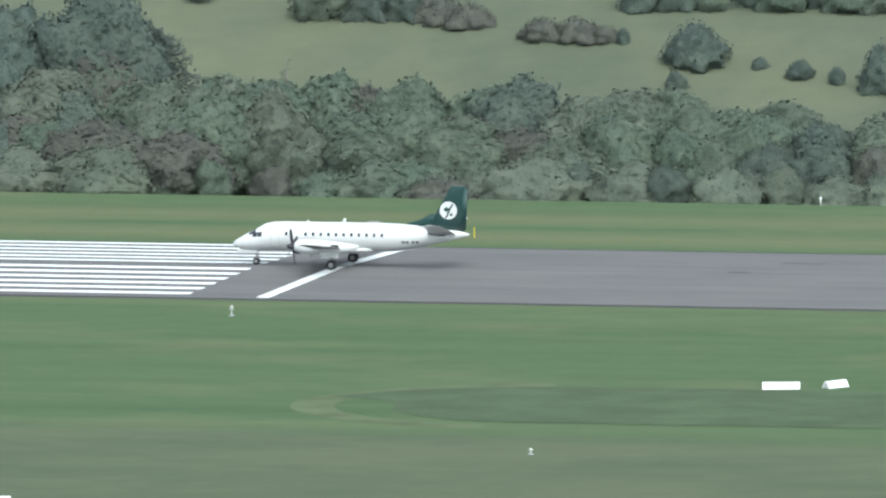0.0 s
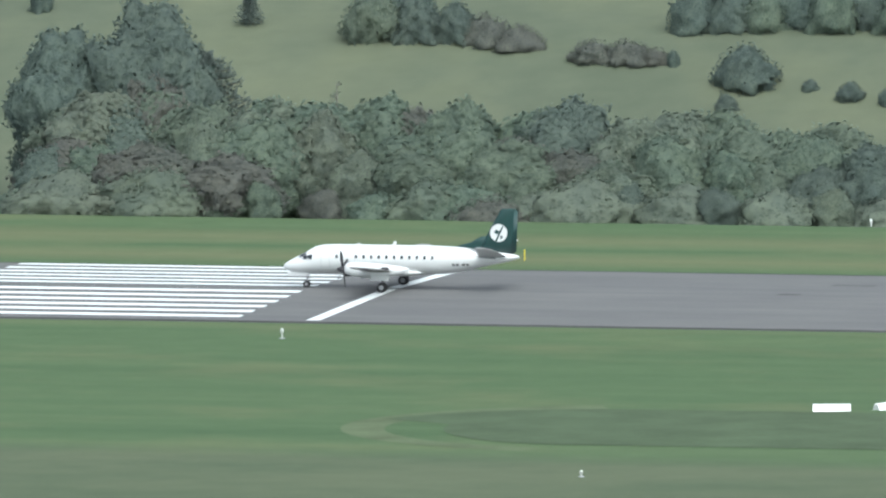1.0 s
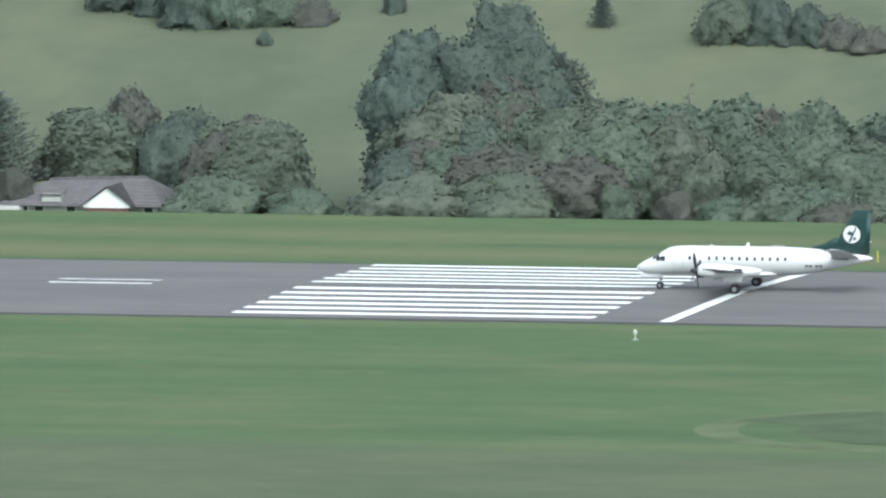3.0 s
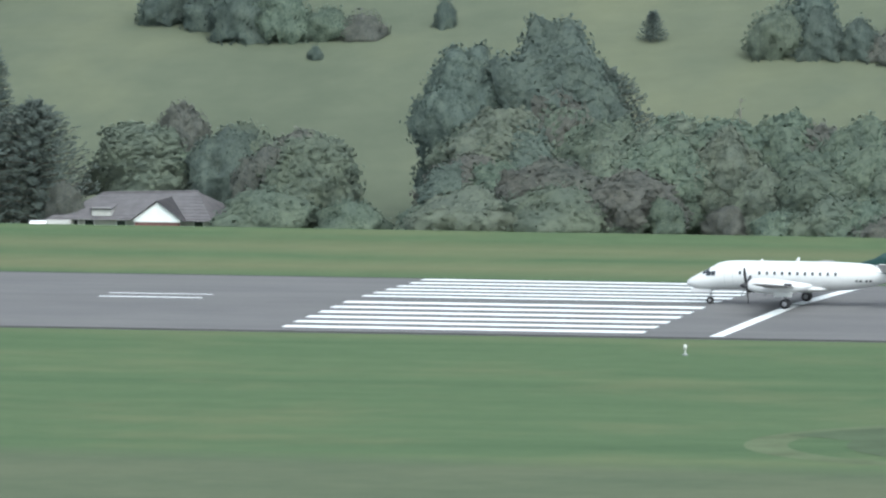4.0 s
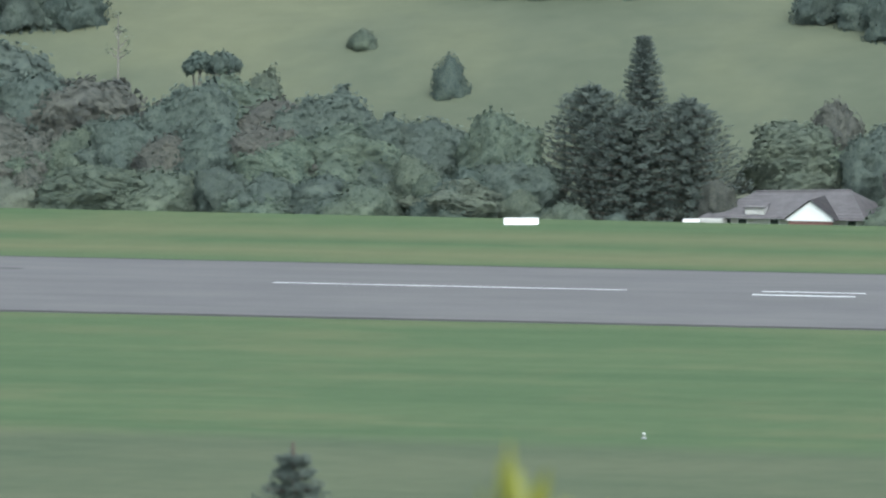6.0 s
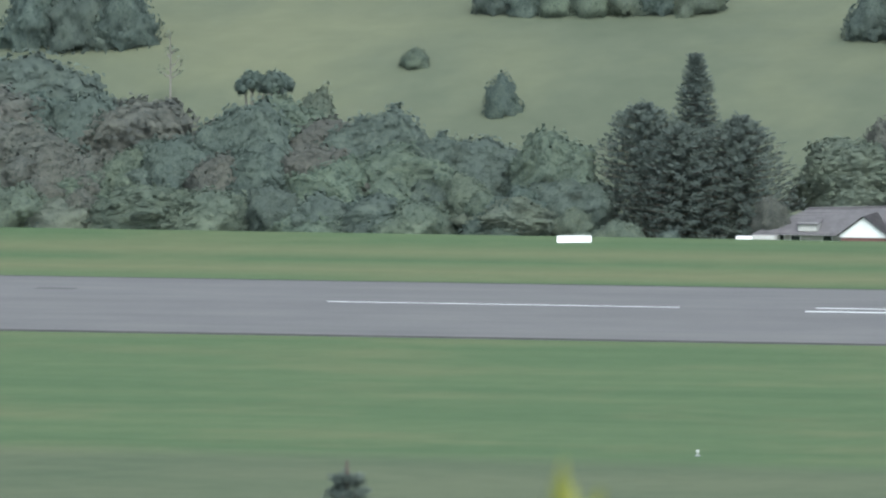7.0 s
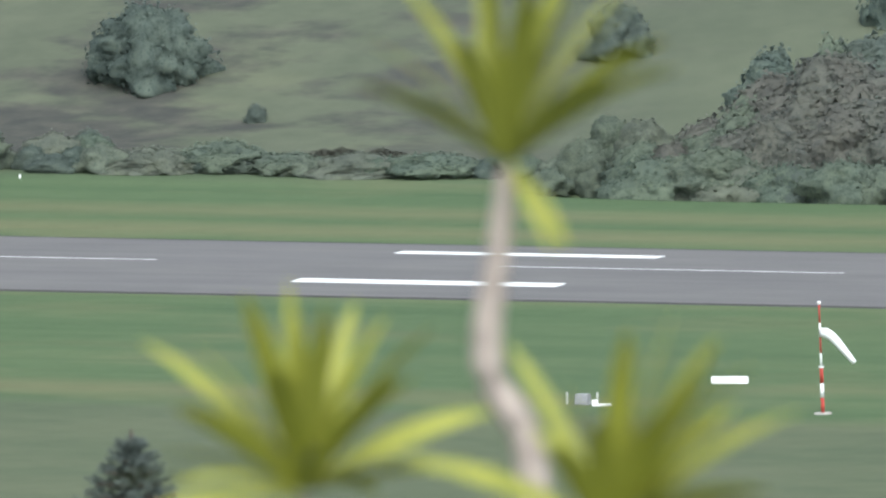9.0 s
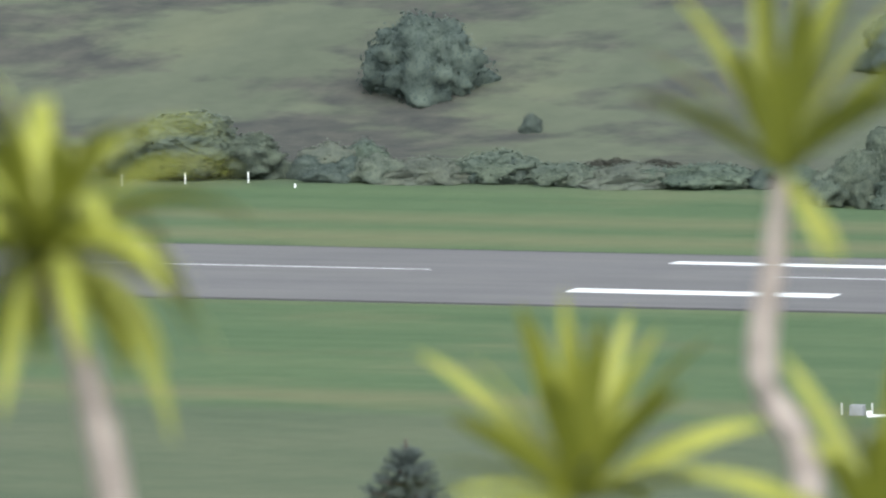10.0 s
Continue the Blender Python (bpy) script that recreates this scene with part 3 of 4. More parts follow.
def post(name, x, y, high, mat, label, category, radius=0.07, group="", cap=True):
    ob = thing(name, pose(x, y, ground_z(x, y)), label, category, group)
    part("shaft", tube([(0, 0, -0.1), (0, 0, high)], [radius, radius * 0.92], 8), mat, ob)
    if cap:
        part("cap", box(radius * 4, radius * 3, 0.22, (0, 0, high + 0.1), 0.02), mat, ob)


post("marker_post", 9.8, 29.5, 0.9, YELLOW, "yellow marker post beside the runway", "post", 0.06, "", False)
post("white_post", 29.3, 68.3, 0.9, BOARD_WHITE, "slim white post at the edge of the trees", "post", 0.05)
for k in range(5):
    post("fence_post", -246.4 + 4.9 * k, 67.0 + 2.4 * k, 0.95, BOARD_WHITE, "pale fence post below the scrub", "fence post", 0.075, "fence posts", False)
post("white_post", -221.2, 73.0, 0.35, BOARD_WHITE, "low white peg in the grass", "post", 0.1, "", False)


def windsock():
    ob = thing("windsock", pose(-87.15, -112.7, 0, 0, -1.6, 0), "white windsock drooping from a red and white banded pole", "windsock")
    base = tube([(0, 0, 0), (0, 0, 0.12)], [0.7, 0.66], 20)
    part("concrete_base", base, plain("concrete", (0.4, 0.39, 0.36), 0.9), ob, "pale round concrete base")
    levels = [0.12, 1.3, 2.4, 3.6]
    for k, (a, b) in enumerate(zip(levels, levels[1:])):
        part("pole_band", tube([(0, 0, a), (0, 0, b)], [0.15, 0.15], 14), RED if k % 2 == 0 else BOARD_WHITE, ob, "", True)
    part("collar", tube([(0, 0, 3.6), (0, 0, 3.75)], [0.2, 0.2], 14), BOARD_WHITE, ob)
    levels = [3.75, 4.75, 6.0, 7.1, 8.6]
    for k, (a, b) in enumerate(zip(levels, levels[1:])):
        part("upper_pole", tube([(0, 0, a), (0, 0, b)], [0.075, 0.07], 10), BOARD_WHITE if k % 2 == 0 else RED, ob, "", True)
    part("top_lamp", tube([(0, 0, 8.55), (0, 0, 8.65), (0, 0, 8.8)], [0.1, 0.18, 0.1], 12), BOARD_WHITE, ob)
    hoop = tube([(0.1 + 0.0 * k, 0.36 * math.cos(k * math.pi / 8), 6.35 + 0.36 * math.sin(k * math.pi / 8)) for k in range(17)], [0.03] * 17, 6)
    part("hoop", hoop, STEEL, ob)
    path = [(0.12, 0, 6.35), (0.5, -0.02, 6.33), (0.95, -0.03, 6.05), (1.35, -0.05, 5.66), (1.75, -0.06, 5.2), (2.15, -0.07, 4.72), (2.55, -0.1, 4.25), (2.78, -0.1, 3.98)]
    part("sock", tube(path, [0.36, 0.38, 0.36, 0.33, 0.29, 0.25, 0.21, 0.18], 16), BOARD_WHITE, ob, "white fabric cone hanging slack", True)


windsock()


def signal_group():
    ob = thing("instrument_box", pose(-108.0, -109.3, 0), "dark weather box standing on grass", "instrument")
    part("housing", box(1.1, 0.8, 0.75, (0, 0, 0.45), 0.05), GREY, ob)
    part("plinth", box(1.2, 0.9, 0.1, (0, 0, 0.05), 0.02), GREY, ob)
    for x, y in ((-109.3, -109.3), (-106.9, -109.0)):
        post("white_post", x, y, 0.95, LAMP_WHITE, "slim white post in the airfield grass", "post", 0.09, "", False)
    sg = thing("ground_tray", pose(-106.1, -110.3, 0, 0, 0, 20), "low white tray lying on the grass", "tray")
    part("tray", box(1.5, 0.7, 0.16, (0, 0, 0.09), 0.03), BOARD_WHITE, sg)
    part("head_box", box(0.45, 0.4, 0.3, (-0.55, 0.15, 0.31), 0.04), BOARD_WHITE, sg)


signal_group()


# ---- house and car ----
def house():
    z0 = -2.35
    ob = thing("house", pose(-71.5, 80.0, 0), "low house with grey hipped roof and white gable among trees", "house")
    wall = plain("house_wall", (0.5, 0.5, 0.47), 0.8, vary=0.1)
    part("wall", box(12.6, 7.2, 1.75, (0, 0.6, z0 + 0.875)), wall, ob, "pale weatherboard wall")
    bm = bmesh.new()
    e = [bm.verts.new(p) for p in ((-7.9, -4.0, -0.75), (6.9, -4.0, -0.75), (6.9, 5.0, -0.75), (-7.9, 5.0, -0.75))]
    r = [bm.verts.new((-4.1, 0.6, 1.1)), bm.verts.new((4.3, 0.6, 1.35))]
    for q in ((e[0], e[1], r[1], r[0]), (e[1], e[2], r[1]), (e[2], e[3], r[0], r[1]), (e[3], e[0], r[0]), (e[3], e[2], e[1], e[0])):
        bm.faces.new(q)
    roof = part("roof", bm, ROOF, ob, "grey tiled hip roof")
    for k in range(9):
        f0 = (k + 0.5) / 9
        part("tile_course", tube([(-7.9 + 3.8 * f0, -4.01 + 4.6 * f0, -0.74 + 1.85 * f0), (6.9 - 2.6 * f0, -4.01 + 4.6 * f0, -0.74 + 2.1 * f0)], [0.03, 0.03], 5), ROOF, roof)
    part("ridge", tube([(-4.1, 0.6, 1.13), (4.3, 0.6, 1.38)], [0.1, 0.1], 8), ROOF, roof)
    # white gable facing the field
    bm = bmesh.new()
    for y in (-4.5, -4.35):
        bm.faces.new([bm.verts.new(p) for p in ((0.1, y, -0.82), (4.2, y, -0.82), (4.2, y, -0.6), (2.2, y, 0.86), (0.1, y, -0.6))])
    gable = part("gable", bm, BOARD_WHITE, ob, "white triangular gable")
    part("gable_wall", box(3.9, 0.2, 1.5, (2.15, -4.3, z0 + 0.8)), plain("maroon_wall", (0.19, 0.1, 0.09), 0.8, vary=0.15), ob, "dull maroon wall under the gable")
    for s in (-1, 1):
        bm = bmesh.new()
        q = [(2.2, -4.8, 1.0), (2.2 + s * 2.35, -4.8, -0.7), (2.2 + s * 2.35, -3.4, -0.7), (2.2, 0.2, 1.0)]
        bm.faces.new([bm.verts.new(p) for p in q])
        bmesh.ops.solidify(bm, geom=bm.faces[:], thickness=0.1)
        part("gable_roof", bm, ROOF, roof)
    part("dormer", box(1.7, 1.2, 0.7, (-3.0, -2.9, -0.1), 0.03), wall, ob, "small pale dormer")
    part("dormer_roof", box(2.0, 1.6, 0.1, (-3.0, -2.9, 0.3), 0.02, m=pose(0, 0, 0, 12)), ROOF, ob)
    for x in (-5.6, -4.2, -1.4, 5.4):
        wf = part("window", box(0.9, 0.06, 0.8, (x, -3.03, z0 + 1.15), 0.01), BOARD_WHITE, ob, "white window frame")
        part("pane", box(0.75, 0.03, 0.66, (x, -3.06, z0 + 1.15)), GLASS, wf)
    part("lean_to", box(2.2, 1.6, 1.5, (-6.6, -3.9, z0 + 0.8), 0.03), wall, ob)


house()


def car(x, y, turn):
    z = ground_z(x, y)
    ob = thing("car", pose(x, y, z, 0, 0, turn), "white car parked below the far verge", "car")
    prof = [(-2.1, 0.35), (-2.12, 0.75), (-1.95, 0.92), (-1.5, 0.98), (-0.85, 1.42), (0.75, 1.44), (1.45, 1.0), (2.05, 0.9), (2.12, 0.6), (2.1, 0.35)]
    secs = [[(px_, s * (0.84 if pz_ < 1.1 else 0.66), pz_) for px_, pz_ in prof] for s in (-1, 1)]
    part("body", loft(secs), WHITE, ob)
    for s in (-1, 1):
        part("side_window", box(1.6, 0.02, 0.32, (-0.05, s * 0.79, 1.18), m=pose(0, 0, 0, s * 22)), GLASS, ob)
        for wx in (-1.3, 1.3):
            wheel(ob, (wx, s * 0.76, 0.31), 0.31, 0.2)


car(-79.4, 74.2, 106)


# ---- trees ----
def leaf_cloud(rng, lobes, count, leaf, inner=0.12):
    """Small folded leaf clumps spread through the skins of many lobes: points, faces, and the way each clump faces as a mass."""
    lobes = np.array(lobes, float)
    area = (lobes[:, 3] * lobes[:, 4]) ** 0.9
    pick = rng.choice(len(lobes), count, p=area / area.sum())
    d = rng.normal(size=(count, 3))
    d /= np.linalg.norm(d, axis=1)[:, None]
    depth = np.where(rng.random(count) < 2 * inner, rng.uniform(1.04, 1.5, count), rng.uniform(0.9, 1.15, count))
    c = lobes[pick, :3] + d * lobes[pick][:, [3, 3, 4]] * depth[:, None]
    n = d + 0.36 * rng.normal(size=(count, 3)) + np.array([0, 0, 0.2])
    n /= np.linalg.norm(n, axis=1)[:, None]
    u = np.cross(n, rng.normal(size=(count, 3)))
    u /= np.linalg.norm(u, axis=1)[:, None]
    w = np.cross(n, u)
    size = leaf * rng.uniform(0.6, 1.4, count)[:, None]
    verts = np.empty((count, 3, 3))
    verts[:, 0] = c - u * size * 0.6
    verts[:, 1] = c + u * size * 0.25 - w * size * 0.45
    verts[:, 2] = c + u * size * 0.45 + w * size * 0.4
    keep = verts.reshape(-1, 3)
    keep[:, 2] = np.maximum(keep[:, 2], 0.02)
    faces = np.arange(count * 3).reshape(-1, 3)
    mid = lobes[:, :3].mean(axis=0)
    mass = c - mid
    mass /= np.linalg.norm(mass, axis=1)[:, None] + 1e-6
    face = 0.38 * d + 0.22 * n + 0.5 * mass + np.array([0, -0.1, 0.45])
    face /= np.linalg.norm(face, axis=1)[:, None]
    return keep, faces, np.repeat(face, 3, axis=0)


def soften(ob, normals):
    """Shades loose leaves as the mass that they form."""
    for p in ob.data.polygons:
        p.use_smooth = True
    ob.data.normals_split_custom_set_from_vertices([tuple(map(float, n)) for n in normals])


def limbs(bm, rng, trunk, high, lobes, base_r):
    tube([(0, 0, -0.4), (trunk[0] * 0.5, trunk[1] * 0.5, high * 0.3), (trunk[0], trunk[1], high * 0.6)], [base_r, base_r * 0.75, base_r * 0.45], 8, bm)
    for q in lobes[:8]:
        start = Vector((trunk[0] * 0.5, trunk[1] * 0.5, high * rng.uniform(0.22, 0.5)))
        end = Vector((q[0] * 0.9, q[1] * 0.9, q[2] + q[4] * 0.3))
        mid = (start + end) / 2 + Vector((0, 0, -0.08 * high))
        tube([start, mid, end], [base_r * 0.42, base_r * 0.26, base_r * 0.1], 6, bm)


def ball_points(sub):
    """Directions and triangles of a fine ball."""
    bm = bmesh.new()
    bmesh.ops.create_icosphere(bm, subdivisions=sub, radius=1)
    bm.verts.index_update()
    d = np.array([tuple(v.co) for v in bm.verts])
    q = np.array([[v.index for v in f0.verts] for f0 in bm.faces])
    bm.free()
    return d / np.linalg.norm(d, axis=1)[:, None], q


BALLS = {sub: ball_points(sub) for sub in (3, 4)}


def broadleaf(seed, high, wide, mat, bark, count, leaf, low=0.12, lobes_n=30, label="", dome=0.46, lump=(0.09, 0.18), category="tree", name="tree", sub=3, ragged=0.4, fuzz=0.075):
    """A tree with tapered trunk, limbs and a crown: billowing boughs of dense inner leaves, clothed in small loose leaf clumps."""
    rng = np.random.default_rng(seed)
    lobes = []
    for k in range(lobes_n):
        v = (k + 0.5) / lobes_n
        reach = wide * 0.5 * math.sqrt(max(0.05, 1 - ((v - (1 - dome)) / max(dome, 1 - dome)) ** 2))
        a = k * 2.4 + rng.uniform(-0.6, 0.6)
        s = wide * rng.uniform(*lump)
        r = max(0.0, reach - s * 0.7) * rng.uniform(0.5, 1.22) * (0.4 if k >= lobes_n - 2 else 1)
        sz = s * rng.uniform(0.65, 1.0)
        z = high * low + (high * (1 - low) - sz) * v * rng.uniform(0.84, 1.06)
        lobes.append((r * math.cos(a), r * math.sin(a), z, s, sz))
    ob = thing(name, pose(0, 0, 0), label, category)
    bm = bmesh.new()
    limbs(bm, rng, (rng.uniform(-0.3, 0.3), rng.uniform(-0.3, 0.3)), high, lobes, high * 0.025)
    part("trunk", bm, bark, ob)
    # the skin of all boughs together, seen from the heart of the crown
    d, tris = BALLS[sub]
    heart = np.array([0.0, 0.0, high * (low + (1 - low) * 0.4)])
    squash = np.array([1.0, 1.0, high * (1 - low) / wide])
    way = d * squash
    reach = np.full(len(d), 0.28 * wide)
    for x, y, z, r, rz in lobes:
        k = np.array([1 / r, 1 / r, 1 / rz])
        o, w = (heart - np.array([x, y, z])) * k, way * k
        a2, b2, c2 = (w * w).sum(1), (o * w).sum(1), (o * o).sum() - 1
        disc = b2 * b2 - a2 * c2
        hit = disc > 0
        far = np.where(hit, (-b2 + np.sqrt(np.where(hit, disc, 0))) / a2, 0)
        reach = np.maximum(reach, far)
    rough = np.array([1.6 * noise.noise(Vector(q) * 1.5 + Vector((seed, 3, 0))) + 1.7 * noise.noise(Vector(q) * 3.6 + Vector((seed, 3, 0))) + 0.6 * noise.noise(Vector(q) * 9.0 + Vector((0, seed, 0))) for q in d])
    # the valleys between boughs are filled with leaves
    near = np.vstack([tris[:, [0, 1]], tris[:, [1, 2]], tris[:, [2, 0]]])
    for _ in range(1):
        total, number = np.zeros(len(d)), np.zeros(len(d))
        np.add.at(total, near[:, 0], reach[near[:, 1]])
        np.add.at(number, near[:, 0], 1)
        reach = 0.55 * reach + 0.45 * total / number
    reach = reach * (1 + 0.13 * rough)
    skin = heart + way * reach[:, None]
    skin[:, 2] = np.maximum(skin[:, 2], 0.0)
    e1, e2 = skin[tris[:, 1]] - skin[tris[:, 0]], skin[tris[:, 2]] - skin[tris[:, 0]]
    fn = np.cross(e1, e2)
    nrm = np.zeros_like(skin)
    for j in range(3):
        np.add.at(nrm, tris[:, j], fn)
    nrm /= np.linalg.norm(nrm, axis=1)[:, None] + 1e-9
    mass = skin - heart
    mass /= np.linalg.norm(mass, axis=1)[:, None] + 1e-9
    face = 0.62 * nrm + 0.34 * mass + np.array([0, -0.12, 0.42])
    face /= np.linalg.norm(face, axis=1)[:, None]
    # loose leaf clumps over the skin, some standing well out
    area = np.linalg.norm(fn, axis=1) * (skin[tris[:, 0], 2] > 0.03)
    pick = rng.choice(len(tris), count, p=area / area.sum())
    bary = rng.dirichlet((1, 1, 1), count)
    at = (skin[tris[pick]] * bary[:, :, None]).sum(1)
    n0 = (nrm[tris[pick]] * bary[:, :, None]).sum(1)
    lift = np.where(rng.random(count) < ragged, rng.uniform(0.2, 1.0, count) ** 2 * wide * fuzz, rng.uniform(-0.4, 0.6, count) * leaf)
    c = at + n0 * lift[:, None]
    c[:, 2] = np.maximum(c[:, 2], 0.05)
    n = n0 + 0.4 * rng.normal(size=(count, 3))
    n /= np.linalg.norm(n, axis=1)[:, None]
    u = np.cross(n, rng.normal(size=(count, 3)))
    u /= np.linalg.norm(u, axis=1)[:, None]
    w = np.cross(n, u)
    size = leaf * rng.uniform(0.55, 1.45, count)[:, None]
    # each clump is a small tent of three leaves
    clump = np.empty((count, 4, 3))
    clump[:, 0] = c + n * size * 0.5
    clump[:, 1] = c - u * size * 0.75
    clump[:, 2] = c + u * size * 0.45 - w * size * 0.7
    clump[:, 3] = c + u * size * 0.4 + w * size * 0.75
    cf = (face[tris[pick]] * bary[:, :, None]).sum(1) + 0.14 * rng.normal(size=(count, 3))
    cf /= np.linalg.norm(cf, axis=1)[:, None]
    verts = np.vstack([skin, clump.reshape(-1, 3)])
    tent = np.array([[0, 1, 2], [0, 2, 3], [0, 3, 1]])
    faces = np.vstack([tris, (len(skin) + 4 * np.arange(count)[:, None, None] + tent).reshape(-1, 3)])
    crown = raw("crown", verts, faces, mat, ob)
    cn = cf[:, None, :] + 0.25 * (clump - c[:, None, :]) / size[:, None, :]
    cn /= np.linalg.norm(cn, axis=2)[:, :, None]
    soften(crown, np.vstack([face, cn.reshape(-1, 3)]))
    return ob


def conifer(seed, high, wide, label, leaf=0.28, whorls=22, detail=9, mat=None, gap=0.04, taper=0.8):
    """A Norfolk pine: tiers of level branches clothed in needles."""
    rng = np.random.default_rng(seed)
    ob = thing("pine_tree", pose(0, 0, 0), label, "tree")
    bm = bmesh.new()
    tube([(0, 0, -0.4), (0, 0, high * 0.5), (0, 0, high)], [high * 0.018, high * 0.011, high * 0.002], 8, bm)
    vs, fs, base = [], [], 0
    for k in range(whorls):
        v = k / (whorls - 1)
        z = high * (gap + (0.97 - gap) * v)
        reach = wide * 0.5 * (1 - v) ** taper * rng.uniform(0.85, 1.1) + 0.03 * wide
        n = 8
        for j in range(n):
            a = 2 * math.pi * (j + 0.5 * (k % 2) + rng.uniform(-0.15, 0.15)) / n
            rl = reach * rng.uniform(0.75, 1.1)
            tip = Vector((rl * math.cos(a), rl * math.sin(a), z + rl * 0.16))
            tube([(0, 0, z), tip], [high * 0.004, high * 0.001], 4, bm)
            m = detail
            for s in range(m):
                f0 = (s + 1) / m
                c = Vector((0, 0, z)).lerp(tip, f0)
                for g in range(3):
                    off = Vector(rng.normal(size=3)) * leaf * 0.35
                    d = (tip - Vector((0, 0, z))).normalized()
                    side = d.cross(Vector((0, 0, 1))).normalized() * (1 if g == 0 else -1) + Vector((0, 0, 0.7 if g == 2 else 0.25))
                    e1 = (d * 0.5 + side * rng.uniform(0.6, 1.0)).normalized() * leaf * rng.uniform(0.8, 1.5)
                    e2 = d * leaf * 0.32
                    p = c + off
                    vs += [p - e2, p + e1, p + e2, p + e1 * 0.4 + Vector((0, 0, leaf * 0.25))]
                    fs += [(base, base + 1, base + 3), (base + 1, base + 2, base + 3)]
                    base += 4
    part("trunk", bm, BARK, ob)
    raw("crown", vs, fs, mat or NEEDLE, ob)
    return ob


def bare_tree(seed, high, wide, label):
    """Pale thin trunks with few leaves."""
    rng = np.random.default_rng(seed)
    ob = thing("bare_tree", pose(0, 0, 0), label, "tree")
    bm = bmesh.new()
    tips = []
    tube([(0, 0, -0.3), (0.1, 0, high * 0.5), (0, 0.1, high * 0.95)], [high * 0.016, high * 0.011, high * 0.004], 6, bm)
    for k in range(18):
        z = high * rng.uniform(0.3, 0.9)
        a = rng.uniform(0, 6.28)
        r = wide * 0.5 * rng.uniform(0.4, 1) * (1.15 - z / high)
        tip = (r * math.cos(a), r * math.sin(a), z + r * 0.7)
        tube([(0.05, 0, z), (tip[0] * 0.5, tip[1] * 0.5, z + r * 0.2), tip], [high * 0.006, high * 0.004, high * 0.002], 5, bm)
        tips.append((*tip, wide * 0.09, wide * 0.06))
    part("trunk", bm, PALE_BARK, ob, "pale bare trunk and branches")
    v, q, face = leaf_cloud(rng, tips, 160, 0.2)
    soften(raw("foliage", v, q, LEAF_PALE, ob), face)
    return ob


def flat_top(seed, high, wide):
    rng = np.random.default_rng(seed)
    ob = thing("flat_topped_tree", pose(0, 0, 0), "flat-topped tree with bare pale stems on the rise", "tree")
    bm = bmesh.new()
    lobes = []
    for k in range(20):
        a, r = k * 2.4, wide * 0.5 * math.sqrt((k + 0.3) / 20)
        lobes.append((r * math.cos(a), r * math.sin(a), high * (0.95 - 0.05 * (2 * r / wide) ** 2) * rng.uniform(0.97, 1.01), wide * rng.uniform(0.09, 0.16), high * rng.uniform(0.025, 0.05)))
        if k % 3 == 0:
            tube([(rng.uniform(-0.3, 0.3), rng.uniform(-0.3, 0.3), -0.3), (r * math.cos(a) * 0.35, r * math.sin(a) * 0.35, high * 0.5), (r * math.cos(a) * 0.9, r * math.sin(a) * 0.9, high * 0.9)], [0.13, 0.09, 0.04], 6, bm)
    part("trunk", bm, PALE_BARK, ob)
    v, q, face = leaf_cloud(rng, lobes, 2600, 0.34)
    soften(raw("crown", v, q, LEAF_DARK, ob), face)
    return ob


def scrub_patch(seed):
    """Thin low scrub: many small tufts with ragged edges, on a few stems."""
    rng = np.random.default_rng(seed)
    ob = thing("scrub", pose(0, 0, 0), "low brown scrub patch on the rough hillside", "scrub")
    bm = bmesh.new()
    tufts = []
    for k in range(60):
        a, r = rng.uniform(0, 6.28), 2.5 * rng.uniform(0, 1) ** 0.7
        x, y, z = r * math.cos(a), r * math.sin(a), rng.uniform(0.1, 0.9) * (1.15 - r / 2.6)
        tufts.append((x, y, z, rng.uniform(0.2, 0.5), rng.uniform(0.15, 0.4)))
        if k < 10:
            tube([(0, 0, -0.3), (x * 0.6, y * 0.6, 0.0), (x, y, z)], [0.06, 0.045, 0.02], 5, bm)
    part("stems", bm, BARK, ob)
    v, q, face = leaf_cloud(rng, tufts, 3400, 0.18, 0.35)
    soften(raw("leaves", v, q, SCRUB, ob), face)
    return ob


